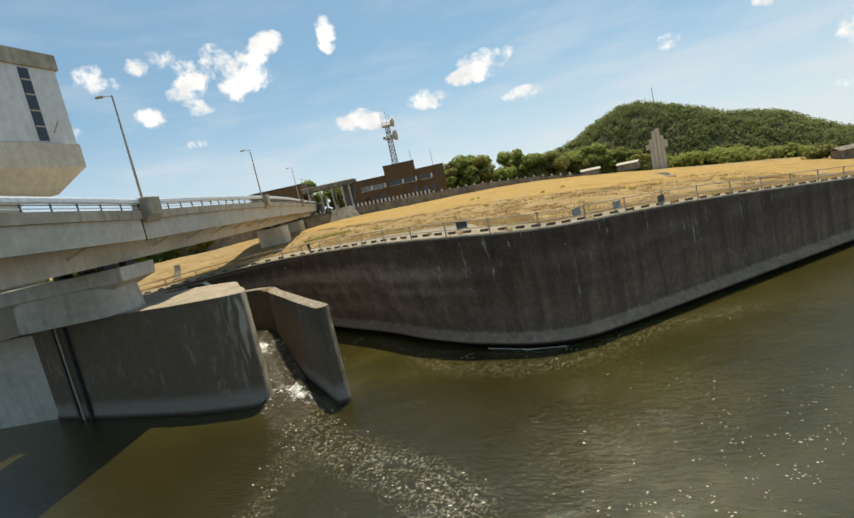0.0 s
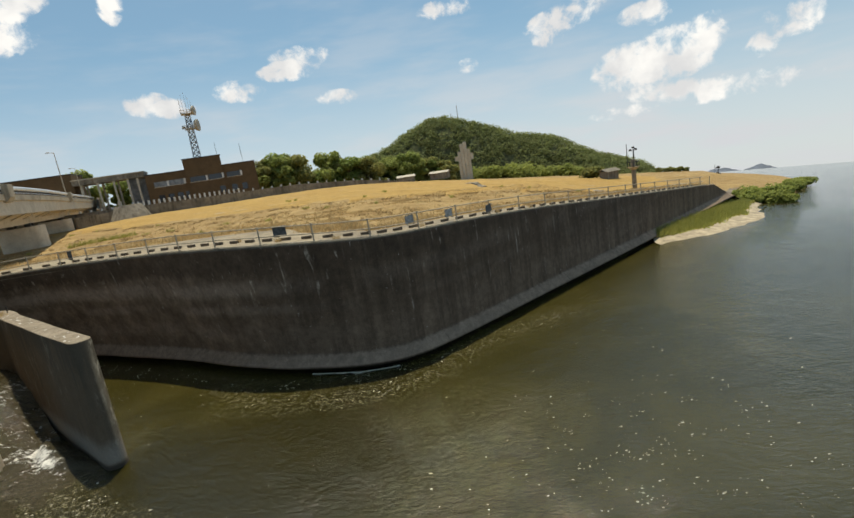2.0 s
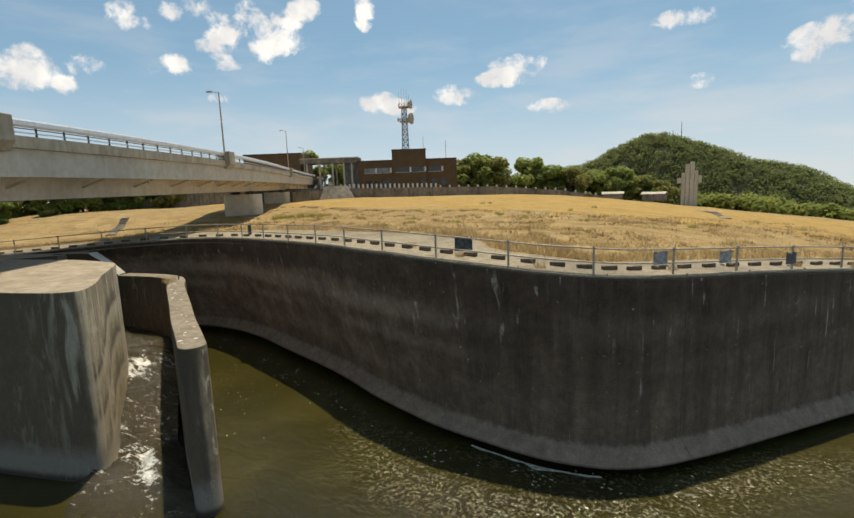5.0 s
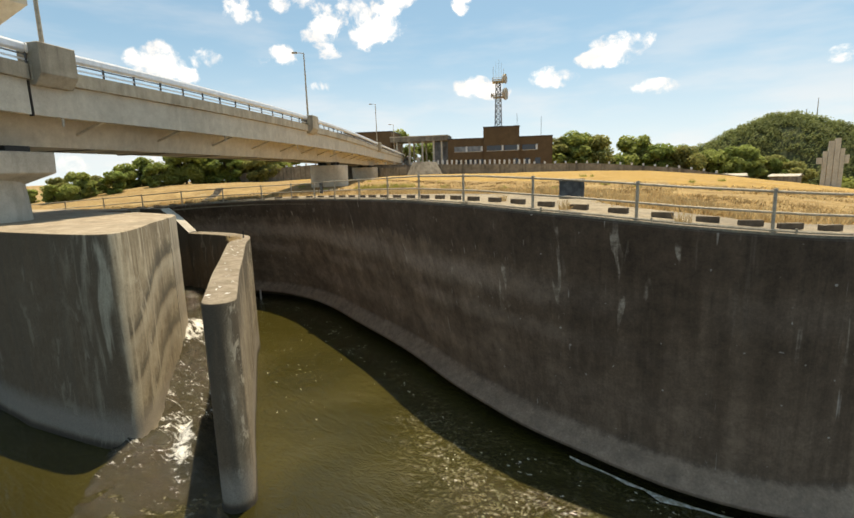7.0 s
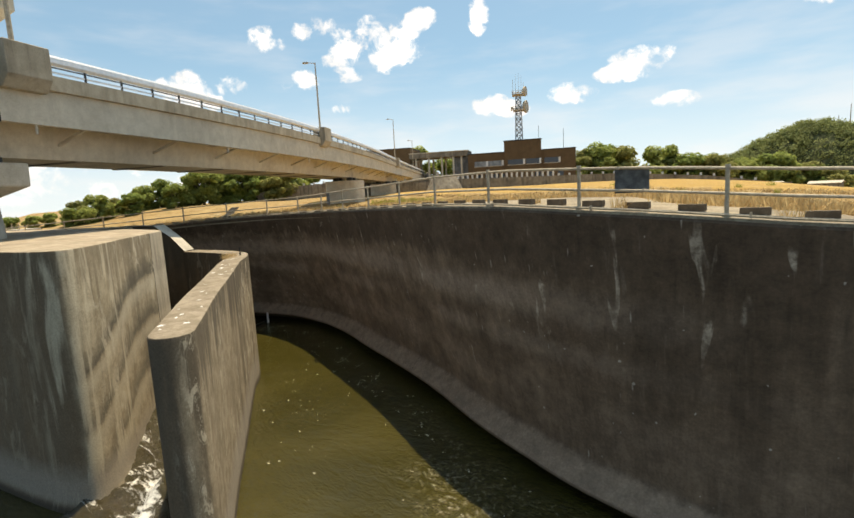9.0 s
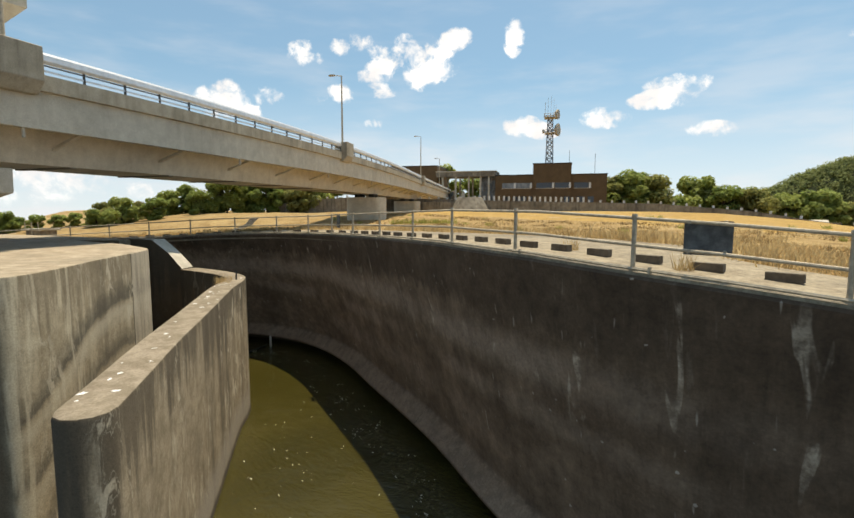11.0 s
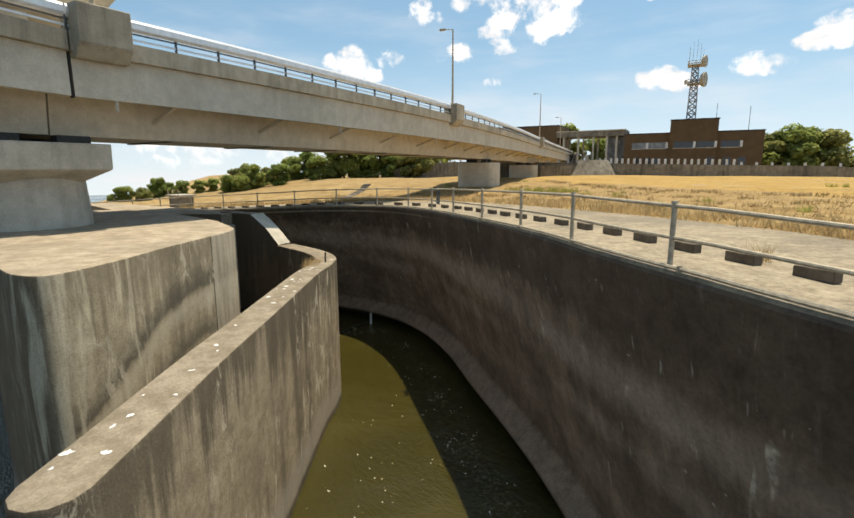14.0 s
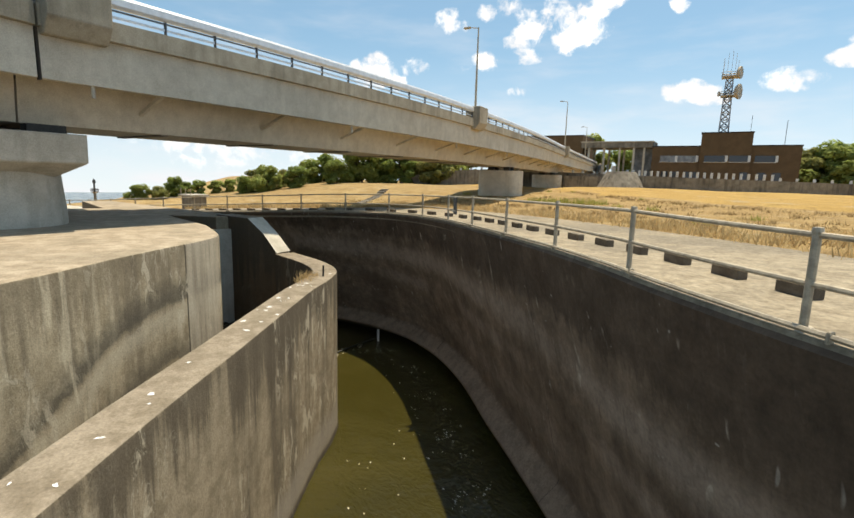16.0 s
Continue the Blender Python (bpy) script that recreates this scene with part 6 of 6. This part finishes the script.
def shed(x, y, z, w, d, h, roof, turn=0):
    s = thing("shed", "low shed with a pale metal roof beside the trees", "shed", (x, y, z), turn)
    part("wall", box_bm((-w / 2, -d / 2, -1), (w / 2, d / 2, h), 0.02), CONC_DIRTY, s)
    bm = bmesh.new()
    rings = [[bm.verts.new((sx * (w / 2 + 0.4), yy, zz)) for yy, zz in ((-d / 2 - 0.4, h - 0.1), (0, h + 0.55), (d / 2 + 0.4, h - 0.1), (0, h + 0.4))] for sx in (-1, 1)]
    bm.faces.new(rings[0]); bm.faces.new(rings[1])
    for j in range(4):
        bm.faces.new((rings[0][j], rings[0][(j + 1) % 4], rings[1][(j + 1) % 4], rings[1][j]))
    part("roof", bm, roof, s, "pale sheet metal roof")


def bush_row(name, label, spots, mat, size, cards, seed):
    rng = random.Random(seed)
    vs, fs = [], []
    for x, y, z, r in spots:
        lobes = [(x + rng.uniform(-0.6, 0.6) * r, y + rng.uniform(-0.6, 0.6) * r, z + rng.uniform(0.2, 0.7) * r, r * rng.uniform(0.4, 0.7)) for _ in range(4)]
        v, f = leaf_cloud(rng, lobes, cards, size)
        k = len(vs)
        vs += v
        fs += [tuple(i + k for i in q) for q in f]
    ob = raw_mesh(name, vs, fs, mat)
    return tagged(ob, label, "bush", kind="stuff")


def river_spit():
    """Sand spit at the wall's foot, turf and reeds on its inner side."""
    shore = [(33.0, 50.4), (36.0, 51.2), (39.4, 52.0), (44.0, 54.8), (47.2, 57.2), (49.4, 60.0), (51.6, 64.6), (54.2, 69.4), (57.4, 73.2), (59.5, 75.5)]
    back = [(33.6, 53.2), (37.0, 56.5), (40.0, 59.5), (44.2, 63.7), (47.4, 66.9), (49.6, 69.1), (51.6, 71.1), (54.0, 73.4), (57.6, 77.0), (59.6, 79.0)]
    shore, back = smooth_line([Vector(p) for p in shore], 0.5), smooth_line([Vector(p) for p in back], 0.5)
    back = [back[round(i * (len(back) - 1) / (len(shore) - 1))] for i in range(len(shore))]

    def level(q):
        u = (q.x - 40) * 0.75 + (q.y - 45) * 0.65 - 14
        return -0.10 * (u if u > 16 else max(0.0, u + 16) ** 2 / 64)

    def turf_from(i):
        return 0.34 + 0.12 * noise.noise((i * 0.16, 0, 4)) + 0.4 * max(0.0, 1 - i / 7)
    bm = bmesh.new()
    rows = []
    for i, (a, b) in enumerate(zip(shore, back)):
        row = []
        grow = min(1.0, i / 6)
        for t, h in ((-0.15, -0.3), (0.0, 0.02), (0.12, 0.12), (0.26, 0.22), (0.36, 0.30), (0.5, 0.42), (0.75, 0.55), (1.0, 0.62), (1.06, 0.62)):
            q = a.lerp(b, t)
            edge = 0.45 * (1 - t) if t < 1 else 0.0
            row.append(bm.verts.new((q.x + edge * noise.noise((q.x * 0.7, q.y * 0.7, 0)), q.y + edge * noise.noise((q.y * 0.7, q.x * 0.7, 3)), level(q) + h * (0.3 + 0.7 * grow))))
        rows.append(row)
    for i, (a, b) in enumerate(zip(rows, rows[1:])):
        for j in range(8):
            f = bm.faces.new((a[j], a[j + 1], b[j + 1], b[j]))
            f.material_index = 1 if (0.0, 0.06, 0.19, 0.31, 0.43, 0.62, 0.87, 1.0)[j] > turf_from(i) else 0
    ob = link_mesh("sand_spit", bm, SAND, smooth=True)
    ob.data.materials.append(MEADOW)
    tagged(ob, "pale sandy spit with green turf at the foot of the river wall", "sand", kind="structure")
    rng = random.Random(31)
    verts, faces = [], []
    for _ in range(16000):
        k = rng.randrange(2, len(shore) - 8)
        t = rng.uniform(turf_from(k) + 0.02, 1.0)
        q = shore[k].lerp(back[k], t) + Vector((rng.uniform(-0.3, 0.3), rng.uniform(-0.3, 0.3)))
        z = level(q) + 0.15 + 0.45 * t
        h, w, an = rng.uniform(0.15, 0.5) * (0.7 + 0.7 * t), rng.uniform(0.04, 0.10), rng.uniform(0, 6.3)
        n = len(verts)
        verts += [(q.x - math.cos(an) * w, q.y - math.sin(an) * w, z - 0.2), (q.x + math.cos(an) * w, q.y + math.sin(an) * w, z - 0.2), (q.x + rng.gauss(0, 0.15), q.y + rng.gauss(0, 0.15), z + h)]
        faces.append((n, n + 1, n + 2))
    ob = raw_mesh("reeds", verts, faces, GREEN_BLADE)
    tagged(ob, "fresh green reeds on the sand spit", "reeds", kind="stuff")


def far_ridge():
    # heading and height in degrees, seen from the river
    crest_line = ((-26.2, -6.6), (-27.2, -5.9), (-27.9, -5.5), (-29.1, -5.45), (-30.5, -5.9), (-32.1, -5.4), (-33.1, -5.85), (-34.3, -6.35), (-35.4, -7.0), (-36.1, -7.1), (-37.0, -6.85), (-39.0, -6.9), (-42.0, -7.4))
    pts = []
    for i in range(97):
        h = -26.2 - 15.8 * i / 96
        e = float(np.interp(-h, [-c[0] for c in crest_line], [c[1] for c in crest_line])) + 0.05 * noise.noise((h * 1.9, 0, 0)) + 0.02 * noise.noise((h * 7, 0, 3))
        pts.append((12 - 1500 * math.sin(radians(h)) * math.cos(radians(e)), 5 + 1500 * math.cos(radians(h)) * math.cos(radians(e)), 11.7 + 1500 * math.sin(radians(e))))
    verts, faces = [], []
    for x, y, z in pts:
        verts += [(x, y, z), (x, y, -330), (x * 1.15, y * 1.15, -330)]
    for i in range(len(pts) - 1):
        a = 3 * i
        faces += [(a, a + 1, a + 4, a + 3), (a, a + 3, a + 5, a + 2)]
    ob = raw_mesh("backdrop_hills", verts, faces, HAZE_BLUE, smooth=True)
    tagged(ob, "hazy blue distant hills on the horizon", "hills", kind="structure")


monument()
gauge_tower(46.4, 90.9, 0.8, 0.82)
gauge_tower(88, 141, -8.2, 0.62)
shed(-0.5, 184, 5.2, 6, 5, 1.2, CONC_PALE, 5)
shed(12, 186, 4.6, 6.5, 5, 1.4, CONC_PALE, -12)
shed(50.0, 115, bank_z(50.0, 115) + 0.1, 3.0, 2.6, 1.5, CONC_DIRTY, 20)
river_spit()
far_ridge()
rngb = random.Random(77)
near = [(55.6 + 4.6 * f + 1.2 * r + rngb.uniform(-0.5, 0.5), 74.8 - 3.0 * f + 2.1 * r + rngb.uniform(-0.5, 0.5), -1.55 - 0.2 * f - 0.1 * r, rngb.uniform(1.1, 1.7) + 0.2 * r) for r in (0, 1, 2) for f in [k / 7 for k in range(8)]]
bush_row("riverside_bushes", "dense green bushes along the far river bank",
         near + [(71.5 + 0.85 * i + rngb.uniform(-1.2, 1.2), 90 + 1.02 * i + rngb.uniform(-1.5, 1.5), -3.5 - 0.13 * i, rngb.uniform(0.9, 1.6)) for i in range(34)], LEAF_BRIGHT, 0.24, 150, 3)
bush_row("crest_bushes", "dark green bushes on the far crest of the bank",
         [(80 + 0.9 * i + rngb.uniform(-0.5, 0.5), 158.5 - 0.3 * i, bank_z(80 + 0.9 * i, 158.5 - 0.3 * i) + 0.1, rngb.uniform(0.9, 1.7)) for i in range(9)] + [(46.5 + rngb.uniform(-1.2, 1.2), 119 + rngb.uniform(-1, 1), bank_z(46.5, 119) + 0.4, rngb.uniform(1.6, 2.4)) for _ in range(5)], LEAF_OLIVE, 0.3, 130, 13)
bush_row("hill_foot_trees", "bright green trees in front of the hill",
         [(28.5 + 2.2 * i + rngb.uniform(-2, 2), 205 + rngb.uniform(-6, 6), 0.2 - 0.30 * i, rngb.uniform(3.8, 6.0)) for i in range(17)], LEAF_BRIGHT, 0.7, 150, 4)


# ---------- small things ----------
def dry_weeds(name, label, spots, seed, tall=0.35, mat=None, broad=1.0):
    rng = random.Random(seed)
    verts, faces = [], []
    for x, y, z, r, count in spots:
        for _ in range(count):
            a, d = rng.uniform(0, 6.3), r * rng.random() ** 0.5
            px, py = x + math.cos(a) * d, y + math.sin(a) * d
            h, w, an = tall * rng.uniform(0.4, 1.2), rng.uniform(0.006, 0.014) * broad, rng.uniform(0, 6.3)
            n = len(verts)
            verts += [(px - math.cos(an) * w, py - math.sin(an) * w, z), (px + math.cos(an) * w, py + math.sin(an) * w, z), (px + rng.gauss(0, 0.13), py + rng.gauss(0, 0.13), z + h)]
            faces.append((n, n + 1, n + 2))
    ob = raw_mesh(name, verts, faces, mat or BLADE)
    return tagged(ob, label, "weeds", kind="stuff")


dry_weeds("wall_weeds", "tuft of dry brown weeds in the bend of the divider wall", [(-16.6, 31.0, 6.3, 0.4, 160), (-16.0, 30.6, 6.3, 0.35, 80)], 3, 0.3)
dry_weeds("walkway_weeds", "dry weeds growing beside the kerb blocks",
          [(p.x + n.x * o, p.y + n.y * o, top_of(p) + 0.02, 0.22, 60) for p, n, o in
           [(wall_line[i], normals_of(wall_line)[i], o) for i, o in ((168, 1.6), (176, 1.2), (190, 1.7), (205, 1.5), (212, 1.0), (160, 2.4))]], 5, 0.4)
dry_weeds("pier_weeds", "small green weeds on the pier top beside the column", [(-24.2, 21.4, 7.94, 0.6, 140), (-22.6, 22.0, 7.94, 0.4, 60)], 6, 0.3, GREEN_BLADE)


def spot_on_bank(x, y, r, count):
    return (x, y, bank_z(x, y) - 0.02, r, count)


dry_weeds("bank_weeds", "small green weeds dotted over the dry bank",
          [spot_on_bank(x, y, r, 60) for x, y, r in [(rngb.uniform(-50, 40), rngb.uniform(40, 80), rngb.uniform(0.2, 0.6)) for _ in range(34)] if land_distance(x, y) > 9], 5, 0.4, GREEN_BLADE, 2.5)
dry_weeds("column_weeds", "fresh green weeds at the foot of the bridge column",
          [spot_on_bank(-33.0 + 1.0 * i, 60.0 + 0.6 * i, 0.9, 130) for i in range(6)], 6, 0.6, GREEN_BLADE, 3.0)


rngw = random.Random(41)
dry_weeds("ledge_weeds", "dark brown weeds along the ledge of the bank",
          [spot_on_bank(x, ledge_y(x) - rngw.uniform(0.2, 1.2), rngw.uniform(0.5, 1.3), 26) for x in [rngw.uniform(-44, 38) for _ in range(150)]], 8, 0.34, BROWN_BLADE, 2.6)
dry_weeds("rough_tufts", "scattered brown tufts on the rough lower bank",
          [(x, y, bank_z(x, y) - 0.02, r, 30) for x, y, r in [(rngw.uniform(-45, 40), rngw.uniform(38, 72), rngw.uniform(0.2, 0.9)) for _ in range(420)] if land_distance(x, y) > 8 and y < ledge_y(x)], 9, 0.3, BROWN_BLADE, 2.2)


def outlet_pipe():
    p = thing("outlet_pipe", "short white outlet pipe standing at the wall foot", "pipe", (-25.2, 38.7, 0))
    part("pipe", tube_bm((0, 0, -0.3), (0, 0, 0.75), 0.07), WHITE, p)


def boom_rope():
    r = thing("boom_rope", "thin dark floating rope across the channel", "rope", (0, 0, 0))
    line = smooth_line([Vector(q) for q in ((-22.5, 32.3), (-24.0, 34.6), (-25.0, 36.8), (-25.7, 38.9))], 0.2)
    bm = bmesh.new()
    for a, b in zip(line, line[1:]):
        add_tube(bm, (a.x, a.y, 0.05), (b.x, b.y, 0.05), 0.05, sides=6)
    part("rope", bm, STEEL_DARK, r)


def stake():
    s = thing("stake", "short rusty steel stake on the divider wall", "stake", (-16.4, 31.5, 6.34))
    part("rod", tube_bm((0, 0, 0), (0.03, 0, 0.42), 0.035), STEEL_DARK, s)


def bank_steps(a, b, n, name_label):
    a, b = Vector(a), Vector(b)
    st = thing("bank_steps", name_label, "steps")
    d = (b - a).to_2d().normalized()
    turn = math.degrees(math.atan2(d.y, d.x))
    for i in range(n):
        q = a.lerp(b, i / (n - 1))
        z = land_z(q.x, q.y)
        ob = part("step", box_bm((-0.7, -0.5, -0.5), (0.7, 0.5, 0.14), 0.03), CONC_DIRTY, st)
        ob.matrix_local = pose(q.x, q.y, z, 0, 0, turn)


def bank_hut(x, y, z):
    h = thing("bank_hut", "small grey concrete hut with steps on the bank", "hut", (x, y, z), 20)
    part("wall", box_bm((-1.3, -1.0, -1.5), (1.3, 1.0, 0.9), 0.03), CONC_DIRTY, h)
    part("roof", box_bm((-1.6, -1.3, 0.9), (1.6, 1.3, 1.1), 0.03), CONC_PALE, h)
    for u in (-1.2, 0.0, 1.2):
        part("post", tube_bm((u, -1.1, 1.1), (u, -1.1, 1.9), 0.05), STEEL, h)


outlet_pipe()
boom_rope()
stake()
bank_steps((-63, 60.5, 0), (-51, 50.2, 0), 14, "worn dark concrete steps up the far bank")
bank_steps((17.5, 98, 0), (19, 82, 0), 12, "worn dark concrete steps up the grass bank")
bank_steps((40.4, 94, 0), (39.9, 85.5, 0), 12, "worn dark concrete steps up the grass bank")
bank_hut(-71.5, 36.2, bank_z(-71.5, 36.2) + 1.0)
gauge_tower(-85.4, 25.4, bank_z(-85.4, 25.4), 0.38)
